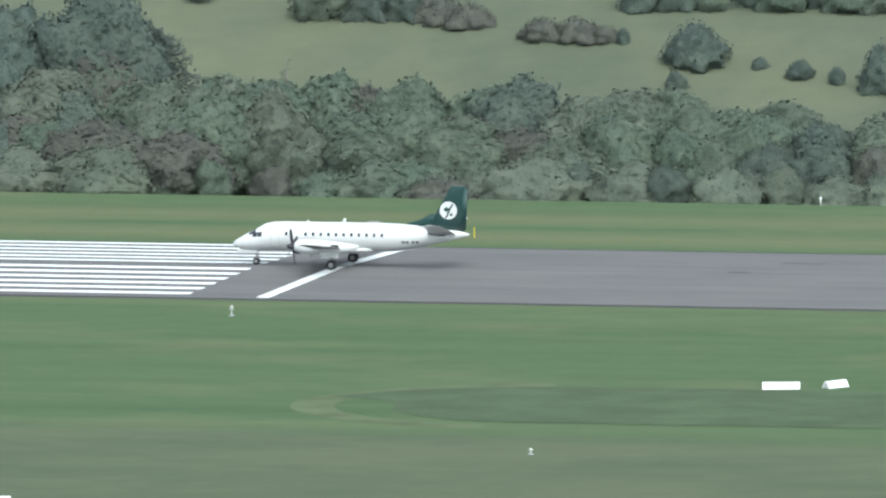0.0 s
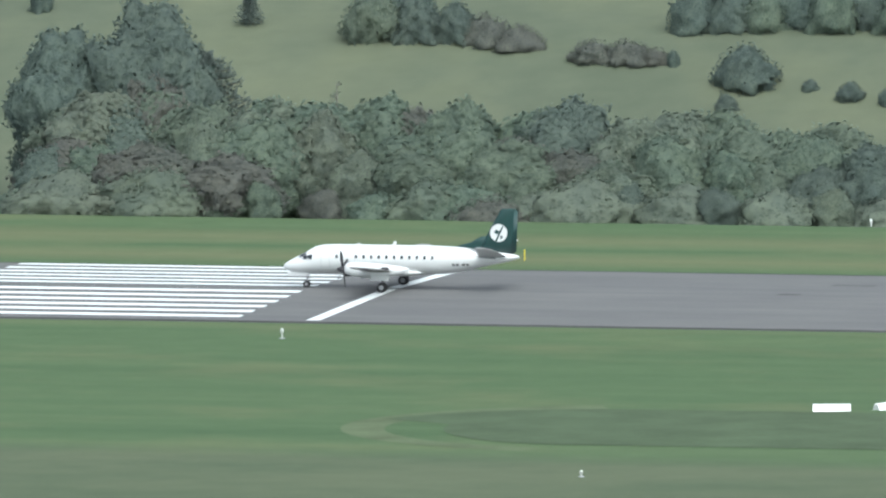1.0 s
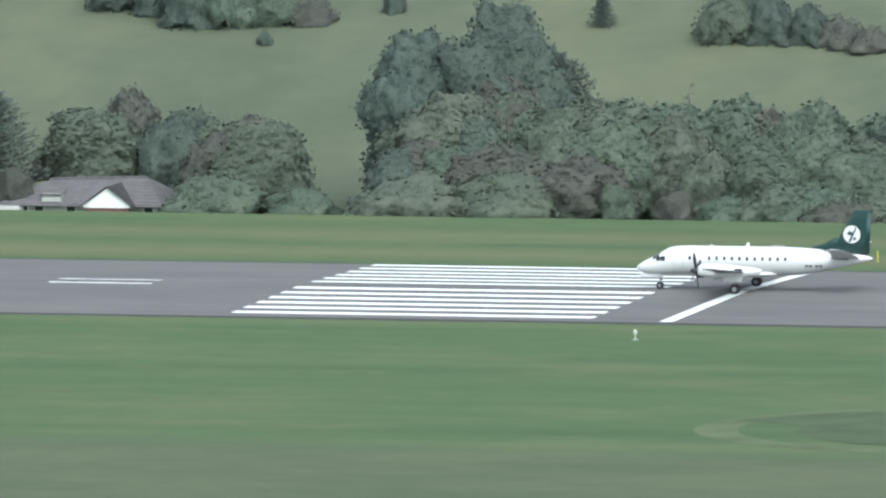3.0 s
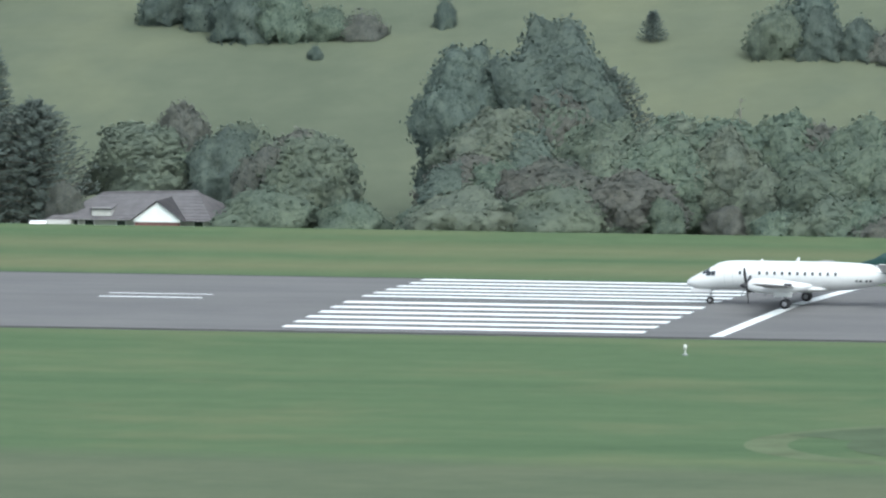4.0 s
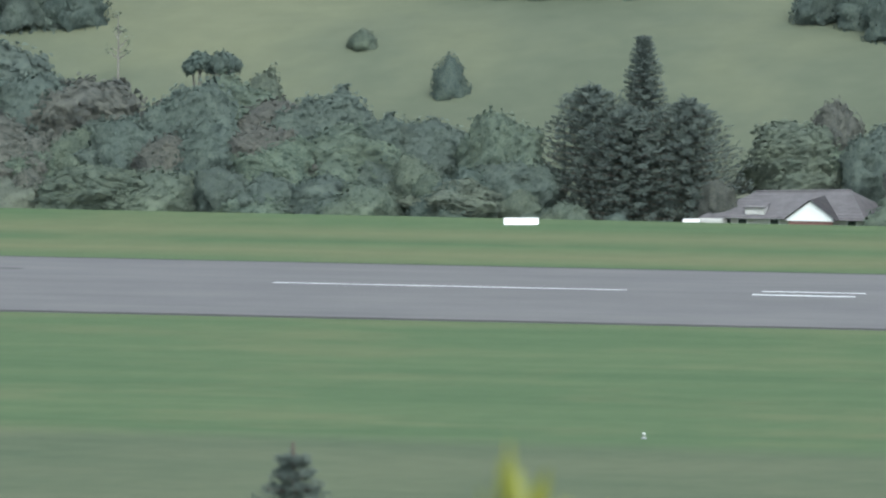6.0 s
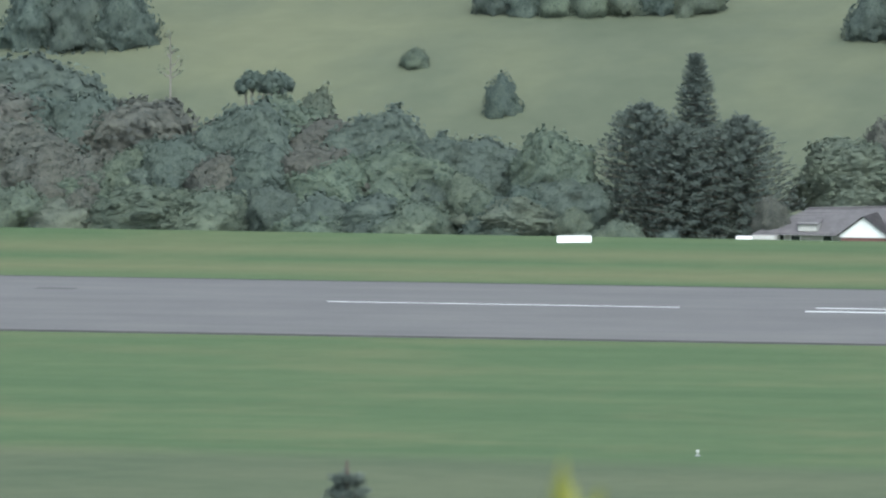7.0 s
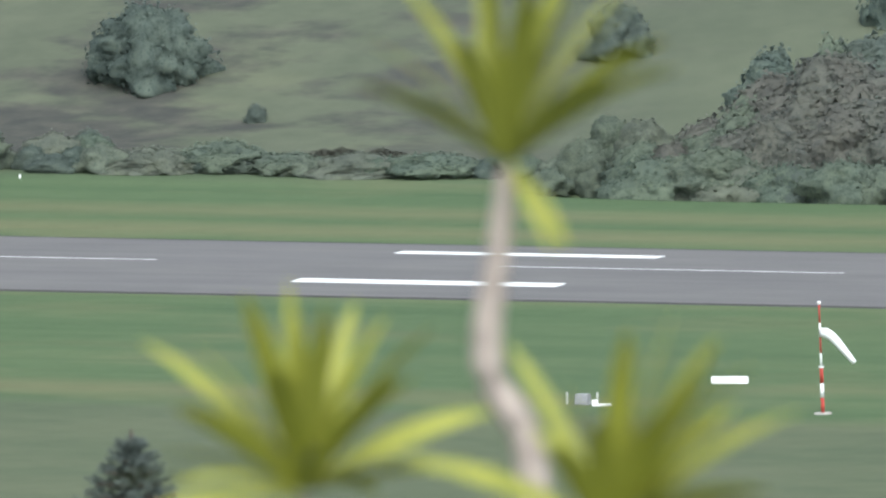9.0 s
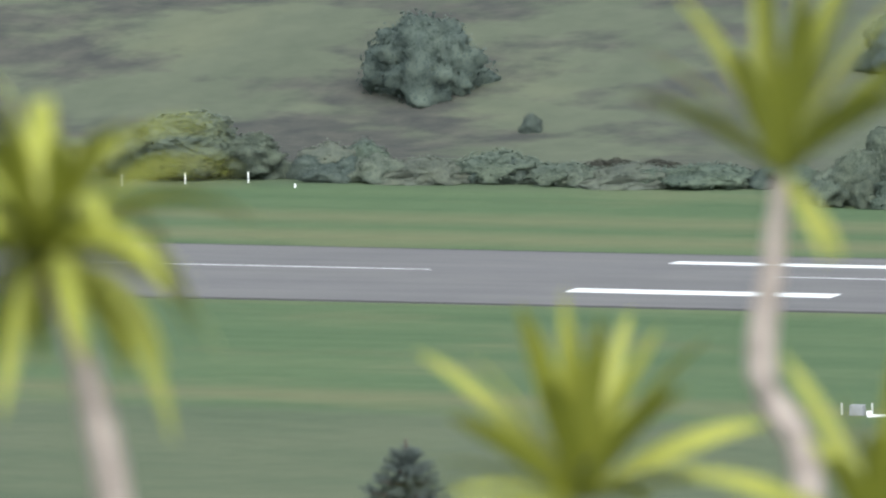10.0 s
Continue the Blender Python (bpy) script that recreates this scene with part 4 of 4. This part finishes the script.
KINDS = {
    "green": [broadleaf(11 + k, 8, w, LEAF, BARK, 3350, 0.215, 0.04, n, "dense green broadleaf tree in the belt beyond the field") for k, (w, n) in enumerate(((6.6, 52), (7.6, 64), (6.0, 44), (7.2, 58)))],
    "pale": [broadleaf(31 + k, 8, w, LEAF_PALE, PALE_BARK, 3350, 0.215, 0.06, 50, "pale olive-green tree in the belt beyond the field") for k, w in enumerate((6.4, 5.8))],
    "brown": [broadleaf(41 + k, 8, w, LEAF_BROWN, PALE_BARK, 3350, 0.205, 0.04, n, "brownish half-bare tree in the belt beyond the field", 0.46, (0.07, 0.14), ragged=0.5) for k, (w, n) in enumerate(((7.2, 80), (6.6, 70)))],
    "dark": [broadleaf(51 + k, 8, w, LEAF_DARK, BARK, 3350, 0.215, 0.04, 56, "dark green dense tree in the belt beyond the field") for k, w in enumerate((6.8, 7.6))],
    "tall": [broadleaf(101 + k, 20, 14, LEAF_DARK, BARK, 9000, 0.3, 0.1, 90, "tall dark spreading tree above the belt", 0.4, (0.1, 0.2), sub=4, ragged=0.5) for k in range(2)],
    "shrub": [broadleaf(61 + k, 3, w, m, BARK, 1700, 0.14, 0.0, 40, "low rounded green shrub at the edge of the grass", 0.85, (0.08, 0.18), "shrub", "shrub", ragged=0.5, fuzz=0.08) for k, (w, m) in enumerate(((4.8, LEAF), (5.6, LEAF_PALE), (4.4, LEAF_DARK)))],
    "bush": [broadleaf(71 + k, 3, w, m, BARK, 2600, 0.12, 0.0, 60, "dark bush standing alone in the hill pasture", 0.9, (0.05, 0.13), "bush", "bush", ragged=0.6, fuzz=0.11) for k, (w, m) in enumerate(((4.2, LEAF_DARK), (4.8, LEAF_DARK), (4.4, LEAF)))],
    "heath": [broadleaf(75 + k, 2, 5.5, LEAF_BROWN, BARK, 1900, 0.13, 0.0, 50, "low brown thorny hedge clump on the hill pasture", 0.9, (0.05, 0.13), "bush", "bush", ragged=0.6, fuzz=0.11) for k in range(2)],
    "round": [broadleaf(113, 7.4, 10.6, LEAF_DARK, BARK, 5600, 0.22, 0.0, 90, "great round dark bush on the rough hillside", 0.8, (0.06, 0.12), "bush", "bush", 4, 0.3)],
    "gorse": [scrub_patch(81 + k) for k in range(3)],
    "bare": [bare_tree(91 + k, 7, 4, "thin pale bare tree rising above the belt") for k in range(2)],
}
HEIGHT = {"heath": 2, "tall": 20, "round": 7.4, "green": 8, "pale": 8, "brown": 8, "dark": 8, "shrub": 3, "bush": 3, "gorse": 2, "bare": 7}
WIDTH = {"heath": 5.5, "tall": 14, "round": 10.6, "green": 6.4, "pale": 5.8, "brown": 6.6, "dark": 6.9, "shrub": 4.7, "bush": 4.3, "gorse": 5, "bare": 4}
used, place_rng = set(), random.Random(5)


def plant(kind, x, y, high, wide=None, sink=0.1):
    src = KINDS[kind][place_rng.randrange(len(KINDS[kind]))]
    if kind in ("bush", "heath"):
        high, sink = high * 1.25, high * 0.22
    k = high / HEIGHT[kind]
    w = (wide / WIDTH[kind]) if wide else k * place_rng.uniform(0.98, 1.25)
    m = Matrix.LocRotScale((x, y, ground_z(x, y) - sink), Euler((0, 0, place_rng.uniform(0, 6.28))), (w, w, k))
    if src.name in used:
        copy_thing(src, m @ Matrix.Diagonal((*(1 / v for v in src.scale), 1)))
    else:
        used.add(src.name)
        src.matrix_world = m


def envelope(x, pts):
    for (a, ha), (b, hb) in zip(pts, pts[1:]):
        if a <= x <= b:
            return ha + (hb - ha) * (x - a) / (b - a)
    return pts[0][1] if x < pts[0][0] else pts[-1][1]


# tops of the tree belt above the field, along the runway
TOPS = [(-178, 2.4), (-170, 3.6), (-163, 6.0), (-157, 9.0), (-149, 10.2), (-142, 9.4), (-136, 7.2), (-128, 8.0), (-121, 8.4), (-114, 7.6), (-107, 5.6), (-100, 4.6), (-96.5, 1.6), (-86, 1.4), (-80, 1.6),
        (-70, 6.4), (-62, 5.6), (-58, 6.2), (-55, 5.0), (-53, 1.2), (-49.5, 0.8), (-47, 5.0), (-43, 7.5), (-30, 8.3), (-20, 7.6), (-9, 7.4), (0, 7.9), (9, 7.0), (19, 5.8), (32, 5.0), (75, 4.6)]


def pick_kind(x):
    r = place_rng.random()
    if -166 < x < -137:
        return "brown" if r < 0.68 else ("dark" if r < 0.8 else "green")
    if x <= -166:
        return "green" if r < 0.6 else "pale"
    if -137 <= x < -78:
        return "dark" if r < 0.62 else ("green" if r < 0.88 else "brown")
    if -64 < x < -53:
        return "pale" if r < 0.4 else ("brown" if r < 0.7 else "green")
    return "green" if r < 0.6 else ("pale" if r < 0.74 else ("brown" if r < 0.88 else "dark"))


def tree_belt():
    x = 74.0
    while x > -176:
        top = envelope(x, TOPS)
        house_gap = -80.5 < x < -60.5
        if top > 2.5:
            plant(pick_kind(x), x + place_rng.uniform(-1, 1), 85 + place_rng.uniform(-2, 2.5) + (6 if house_gap else 0), (top * 1.1 + 2.4) * place_rng.uniform(0.85, 1.02))
            if not house_gap:
                plant(pick_kind(x), x + 1.6 + place_rng.uniform(-1, 1), 77.5 + place_rng.uniform(-1.5, 1.5), (top * 0.8 + 2.2) * place_rng.uniform(0.8, 1.06))
        if not house_gap and not -54.5 < x < -46.5:
            low = min(top * 0.55 + 0.6, 3.8)
            plant("shrub" if place_rng.random() < 0.6 else pick_kind(x), x + place_rng.uniform(-1, 1), 70.5 + place_rng.uniform(-1.0, 1.2), (low + 0.9) * place_rng.uniform(0.7, 1.15))
        x -= 4.4
    # low shrubs and hedge further along, on level ground
    x = -176.0
    while x > -262:
        plant("shrub", x + place_rng.uniform(-1, 1), 82 + place_rng.uniform(-2, 2), place_rng.uniform(1.4, 2.6))
        if place_rng.random() < 0.6:
            plant("gorse", x + place_rng.uniform(-2, 2), 92 + place_rng.uniform(-3, 8), place_rng.uniform(1.0, 2.0), place_rng.uniform(4, 7))
        x -= 3.1


tree_belt()

# head of the belt
for x, y, h, w, kind in (
        (-39.8, 92, 16.6, 11.2, "tall"), (-46.0, 91, 14.4, 9.4, "tall"), (-36.6, 93, 13.3, 5.7, "tall"), (-37.1, 87, 12.9, 8.0, "brown"), (-41.0, 83, 11.3, 9.9, "pale"),
        (-35.2, 72, 7.2, 8.7, "brown"), (-43.7, 75, 7.0, 6.1, "dark"), (-56.3, 77, 9.4, 9.4, "green"), (-61.1, 79, 7.7, 5.2, "brown"), (-44.5, 86, 10.2, 5.2, "dark"),
):
    plant(kind, x, y, h, w)
# belt beyond the threshold
for x, y, h, w, kind in (
        (-26.5, 84, 11.2, 6.6, "green"), (-21.0, 80, 10.2, 7.5, "pale"), (-17.2, 86, 11.4, 7.1, "green"), (-10.3, 84, 10.5, 8.0, "green"), (-27.2, 72, 6.5, 9.0, "brown"),
        (-11.8, 75, 7.2, 8.0, "green"), (-34.1, 74, 7.4, 9.0, "brown"), (-1.0, 84, 10.6, 9.4, "dark"), (5.4, 82, 9.7, 7.5, "pale"), (8.7, 85, 9.2, 6.1, "brown"),
        (15.6, 82, 8.7, 8.0, "green"), (21.2, 81, 8.1, 6.6, "green"), (26.8, 80, 7.8, 8.0, "dark"), (31.6, 80, 7.7, 7.1, "green"), (5.5, 74, 6.8, 9.0, "pale"),
        (-3.3, 76, 7.7, 8.0, "green"), (-3.2, 68, 2.1, 7.5, "heath"),
):
    plant(kind, x, y, h, w)
# behind the house
for x, y, h, w, kind in (
        (-74.6, 90, 9.2, 12.7, "green"), (-71.6, 92, 11.0, 5.7, "brown"), (-58.8, 84, 8.2, 8.5, "green"), (-62.6, 88, 7.4, 7.5, "brown"), (-78.1, 78, 4.9, 3.5, "brown"),
        (-51.8, 74, 4.2, 6.6, "shrub"), (-66.7, 88, 8.3, 6.6, "dark"),
):
    plant(kind, x, y, h, w)
# beside the pines
for x, y, h, w, kind in (
        (-99.1, 84, 9.3, 7.1, "green"), (-99.5, 70, 4.3, 7.1, "shrub"), (-126.6, 86, 11.0, 12.7, "dark"), (-116.0, 76, 7.4, 8.5, "green"),
        (-111.5, 81, 8.1, 10.4, "green"), (-116.0, 92, 9.7, 3.8, "brown"), (-109.3, 90, 8.1, 3.5, "green"), (-99.0, 71, 4.5, 9.0, "pale"), (-116.2, 70, 3.1, 8.0, "shrub"),
        (-97.0, 82, 6.0, 7.1, "dark"), 
):
    plant(kind, x, y, h, w)
# brown dome
for x, y, h, w, kind in (
        (-150.1, 85, 13.0, 13.7, "brown"), (-137.5, 87, 12.2, 14.2, "brown"), (-125.8, 82, 11.7, 9.4, "dark"), (-122.8, 93, 11.7, 6.1, "green"), (-147.1, 70.5, 4.4, 7.6, "shrub"), (-142.5, 70, 5.0, 7.8, "shrub"), (-138.7, 70.5, 3.6, 6.6, "shrub"),
        (-138.3, 75, 6.5, 7.5, "green"), (-158.1, 80, 8.6, 9.0, "green"), (-158.5, 72, 5.8, 9.4, "green"), (-150.3, 70, 4.1, 7.5, "shrub"), (-130.8, 72, 5.0, 10.4, "green"),
        (-131.0, 79, 8.7, 7.5, "dark"), (-161.5, 98, 12.4, 9.0, "dark"), (-150.9, 100, 13.8, 13.2, "dark"), (-156.2, 99, 13.1, 7.1, "green"),
):
    plant(kind, x, y, h, w)
# foot of the rough slope
for x, y, h, w, kind in (
        (-234.0, 81, 6.0, 12.7, "green"), (-238.9, 80, 4.4, 7.1, "dark"), (-228.3, 81, 4.0, 6.1, "green"), (-222.9, 86, 2.9, 5.0, "shrub"), (-220.3, 88, 3.0, 4.0, "shrub"),
        (-220.5, 80, 1.7, 5.7, "shrub"), (-212.5, 83, 2.0, 9.0, "shrub"), (-206.7, 84, 2.9, 9.4, "shrub"), (-200.2, 83, 2.0, 8.5, "shrub"), (-193.5, 83, 1.9, 9.4, "shrub"),
        (-186.8, 83, 2.3, 9.4, "shrub"),
):
    plant(kind, x, y, h, w)
for x, y, h in ((-131, 96, 9.5), (-126.5, 95, 9.0), (-137, 96, 8.5), (-144, 100, 9.5), (-147, 101, 9.0), (-31, 122, 4.6), (-149, 133, 6.6), (-134, 98, 8.5)):
    plant("bare", x, y, h)
ft = flat_top(7, 12.4, 2.5)
ft.matrix_world = pose(-129.0, 101, ground_z(-129, 101) - 0.1)
copy_thing(ft, pose(-131.6, 102, ground_z(-131.6, 102) - 0.3, 0, 0, 70))

pine = conifer(3, 18.0, 7.6, "tall dark Norfolk pine rising above the belt", 0.42, 30, 12)
pine.matrix_world = pose(-88.2, 90, ground_z(-88.2, 90)) @ Matrix.Diagonal((1, 1, 0.866, 1))
low_pine = conifer(4, 11.3, 12.5, "dark spreading pine beside the tall one", 0.5, 20, 14, taper=0.5)
low_pine.matrix_world = pose(-91.9, 87, ground_z(-91.9, 87))
copy_thing(low_pine, pose(-82.9, 85, ground_z(-82.9, 85) - 0.8, 0, 0, 40))
copy_thing(low_pine, pose(-87.7, 84, ground_z(-88.2, 84) - 1.5, 0, 0, 75))
copy_thing(low_pine, pose(-35.0, 94, ground_z(-35.0, 94) + 0.0, 0, 0, 110) @ Matrix.Diagonal((0.9, 0.9, 1.162, 1)))
lone = conifer(6, 2.4, 2.4, "small pointed conifer in the hill pasture", 0.3, 9, 5)
lone.matrix_world = pose(-46.3, 149.7, ground_z(-46.3, 149.7))

# bushes and clumps on the hill pasture
# the one at x -74.8 stands in for a small unidentified dark blob
for x, y, h, w in ((1.5, 135.6, 3.3, 5.8), (1.4, 129.2, 1.3, 2.4), (7.5, 134.5, 0.9, 1.5), (11.6, 132.3, 1.4, 3.0), (15.1, 131.1, 1.3, 1.8), (19.3, 129.5, 3.6, 4.3), (-6.0, 140, 1.2, 1.4), (-74.8, 143.1, 1.1, 1.4),
                   (-66.1, 153.6, 2.2, 2.3), (-129.7, 143, 1.7, 2.6), (-118.3, 131.5, 3.4, 3.2), (-178.5, 159.5, 2.2, 4.5), (-215.4, 117.3, 1.5, 2.0), (-224.6, 100.1, 1.8, 3.7)):
    plant("bush", x, y, h, w)
for x, y, h, w, kind in ((-34.2, 146.5, 4.4, 6, "bush"), (-30.4, 146.2, 3.8, 5.5, "bush"), (-32, 149, 5.0, 6, "bush"), (-26.8, 146.0, 3.0, 4.6, "bush"), (-24.0, 145.6, 2.2, 4.6, "heath"), (-20.8, 144.4, 1.7, 4.6, "heath"), (-13.4, 141.2, 1.6, 4.4, "heath"), (-10.2, 141.0, 1.7, 4.4, "heath"), (-7.8, 140.6, 1.2, 3.0, "heath"),
                         (-91.5, 154, 3.6, 6.0, "bush"), (-87.5, 153, 4.0, 6.0, "bush"), (-83.0, 149.5, 5.2, 6.5, "bush"), (-79.5, 149.5, 4.6, 6, "bush"), (-75.6, 149.5, 2.8, 5.0, "bush"), (-72.5, 149.8, 2.0, 4.4, "heath")):
    plant(kind, x, y, h, w)
for k in range(8):
    plant("bush", 14.5 - 3.0 * k, 151.0 + place_rng.uniform(-1, 1), place_rng.uniform(3.2, 4.6), 5)
for k in range(7):
    plant("bush", -110 - 3.0 * k, 162 + place_rng.uniform(-1, 1), place_rng.uniform(3, 4.5), 5)
for x, y, h, w in ((-158, 148, 5.5, 7), (-162, 148.5, 6.5, 8), (-166, 148.5, 6, 7), (-161, 151, 7, 8)):
    plant("bush", x, y, h, w)
# one great round bush and scrub on the rough slope
plant("round", -229.5, 129.5, 8.2, 10.4, 1.2)
plant("round", -188.8, 137.5, 5.2, 5.8, 0.4)

# kinds that were never planted are taken away again
for sources in KINDS.values():
    for src in sources:
        if src.name not in used:
            for o in (*src.children_recursive, src):
                bpy.data.objects.remove(o)


# ---- near plants on the camera's hillside ----
def near_leaf_material():
    m, t, b = material("strap_leaf", 0.5, 0, 0.35)
    geo = t.nodes.new("ShaderNodeNewGeometry")
    streak = noise_tex(t, 5.0, 4, (1, 1, 0.3))
    c = ramp(t, geo.outputs["Random Per Island"], [(0.0, (0.14, 0.2, 0.04)), (0.5, (0.235, 0.275, 0.045)), (0.8, (0.35, 0.315, 0.045)), (1.0, (0.38, 0.24, 0.045))])
    s = ramp(t, streak, [(0.3, (0.78, 0.8, 0.75)), (0.7, (1.08, 1.06, 1.0))])
    t.links.new(mixed(t, 1.0, c, s, "MULTIPLY"), b.inputs["Base Color"])
    b.inputs["Transmission Weight"].default_value = 0.0
    return m


STRAP = near_leaf_material()
STEM = plain("ringed_stem", (0.4, 0.34, 0.3), 0.85, vary=0.35, scale=6, grain=0.6)


def cabbage_tree(crown, stem, leaves, length, seed, droop=0.35, lean=(0, 0), label="", spread=1.0, width=0.05, start=8, hang=0):
    """Strap leaves in a rosette on a ringed, bent stem. The first stem point is under the crown, the last on the ground."""
    rng = np.random.default_rng(seed)
    ob = thing("cabbage_tree", pose(*stem[-1]), label, "tree", "cabbage trees")
    org = Vector(stem[-1])
    pts = [Vector(p) - org for p in stem]
    fine = []
    for a, b in zip(pts, pts[1:]):
        steps = max(2, int((b - a).length / 0.06)) if (b - a).length < 1.5 else 12
        fine += [a.lerp(b, k / steps) for k in range(steps)]
    fine.append(pts[-1] - Vector((0, 0, 0.1)))
    for _ in range(2):
        fine = [fine[0]] + [(p + q + r) / 3 for p, q, r in zip(fine, fine[1:], fine[2:])] + [fine[-1]]
    radii = [0.036 + 0.02 * min(1, k / 10) + 0.03 * k / len(fine) + (0.004 if k % 2 else 0) for k in range(len(fine))]
    part("stem", tube(fine[::-1], radii[::-1], 12), STEM, ob, "pale ringed bent stem", True)
    top = Vector(crown) - org
    for k in range(leaves):
        a = 2.399 * k + rng.uniform(-0.3, 0.3)
        tilt = radians(start + 92 * (k / leaves) ** 1.25 * spread)
        if k >= leaves - hang:
            a, tilt = rng.uniform(-0.7, 0.7), radians(rng.uniform(138, 160))
        d = Vector((math.sin(tilt) * math.cos(a) + lean[0], math.sin(tilt) * math.sin(a) + lean[1], math.cos(tilt))).normalized()
        side = d.cross(Vector((0, 0, 1))).normalized() if abs(d.z) < 0.98 else Vector((1, 0, 0))
        turn = rng.uniform(-0.9, 0.9)
        side = (side * math.cos(turn) + d.cross(side) * math.sin(turn)).normalized()
        up = side.cross(d)
        ln = length * rng.uniform(0.72, 1.1) * (0.42 if k >= leaves - hang else 1)
        w = width * rng.uniform(0.8, 1.2) * (0.55 if k >= leaves - hang else 1)
        verts, n = [], 8
        p = top + d * 0.02
        dd = d.copy()
        for s in range(n + 1):
            f0 = s / n
            half = w * (0.35 + 1.5 * f0) * (1 - f0) ** 0.75 * 1.5 if f0 > 0.25 else w * (0.45 + 1.1 * f0)
            half = max(half, 0.003)
            verts += [p - side * half + up * half * 0.3, p, p + side * half + up * half * 0.3]
            dd = (dd + Vector((0, 0, -1)) * droop * f0 * 0.35).normalized()
            p = p + dd * ln / n
        faces = []
        for s in range(n):
            b0 = 3 * s
            faces += [(b0, b0 + 1, b0 + 4, b0 + 3), (b0 + 1, b0 + 2, b0 + 5, b0 + 4)]
        raw("leaf", verts, faces, STRAP, ob, True)


def ground_under(x, y):
    return (x, y, ground_z(x, y))


cabbage_tree((524.886, -1959.779, 188.15), [(524.886, -1959.779, 188.12), (524.84, -1959.81, 187.68), (524.795, -1959.85, 187.36), (524.815, -1959.85, 187.14), (524.99, -1959.86, 186.98), (525.03, -1959.86, 186.7), ground_under(525.15, -1959.9)], 24, 1.02, 21, 0.35, lean=(0.2, 0), spread=0.72, width=0.062, hang=3, label="tall cabbage tree with yellow-green strap leaves and crooked stem")
cabbage_tree((527.03, -1974.886, 189.16), [(527.03, -1974.886, 189.12), (527.2, -1974.88, 188.7), (527.32, -1974.88, 188.2), ground_under(527.4, -1974.9)], 48, 0.92, 22, 1.2, width=0.058, label="cabbage tree with drooping yellow-green strap leaves", spread=1.15, start=22)
cabbage_tree((522.396, -1955.507, 186.2), [(522.396, -1955.507, 186.16), (522.45, -1955.5, 185.6), ground_under(522.5, -1955.5)], 34, 0.98, 23, 0.3, width=0.058, label="cabbage tree with upright yellow-green strap leaves", spread=0.95)
cabbage_tree((527.921, -1967.286, 187.27), [(527.921, -1967.286, 187.23), (527.95, -1967.3, 186.9), ground_under(528.0, -1967.3)], 34, 0.92, 24, 0.3, width=0.058, label="cabbage tree with broad yellow-green strap leaves", lean=(0.35, 0))
cabbage_tree((525.965, -1949.141, 185.12), [(525.965, -1949.141, 185.08), (526.0, -1949.1, 184.6), ground_under(526.0, -1949.1)], 30, 0.72, 25, 0.3, label="lower cabbage tree with yellow-green strap leaves")

for x, y, top, seed in ((407.925, -1579.268, 148.19, 14), (401.552, -1623.411, 152.44, 15)):
    high = top - ground_z(x, y)
    near_pine = conifer(seed, high, 7.0, "dark young Norfolk pine on the slope below", 0.16, 34, 12, gap=0.35)
    near_pine.matrix_world = pose(x, y, ground_z(x, y))
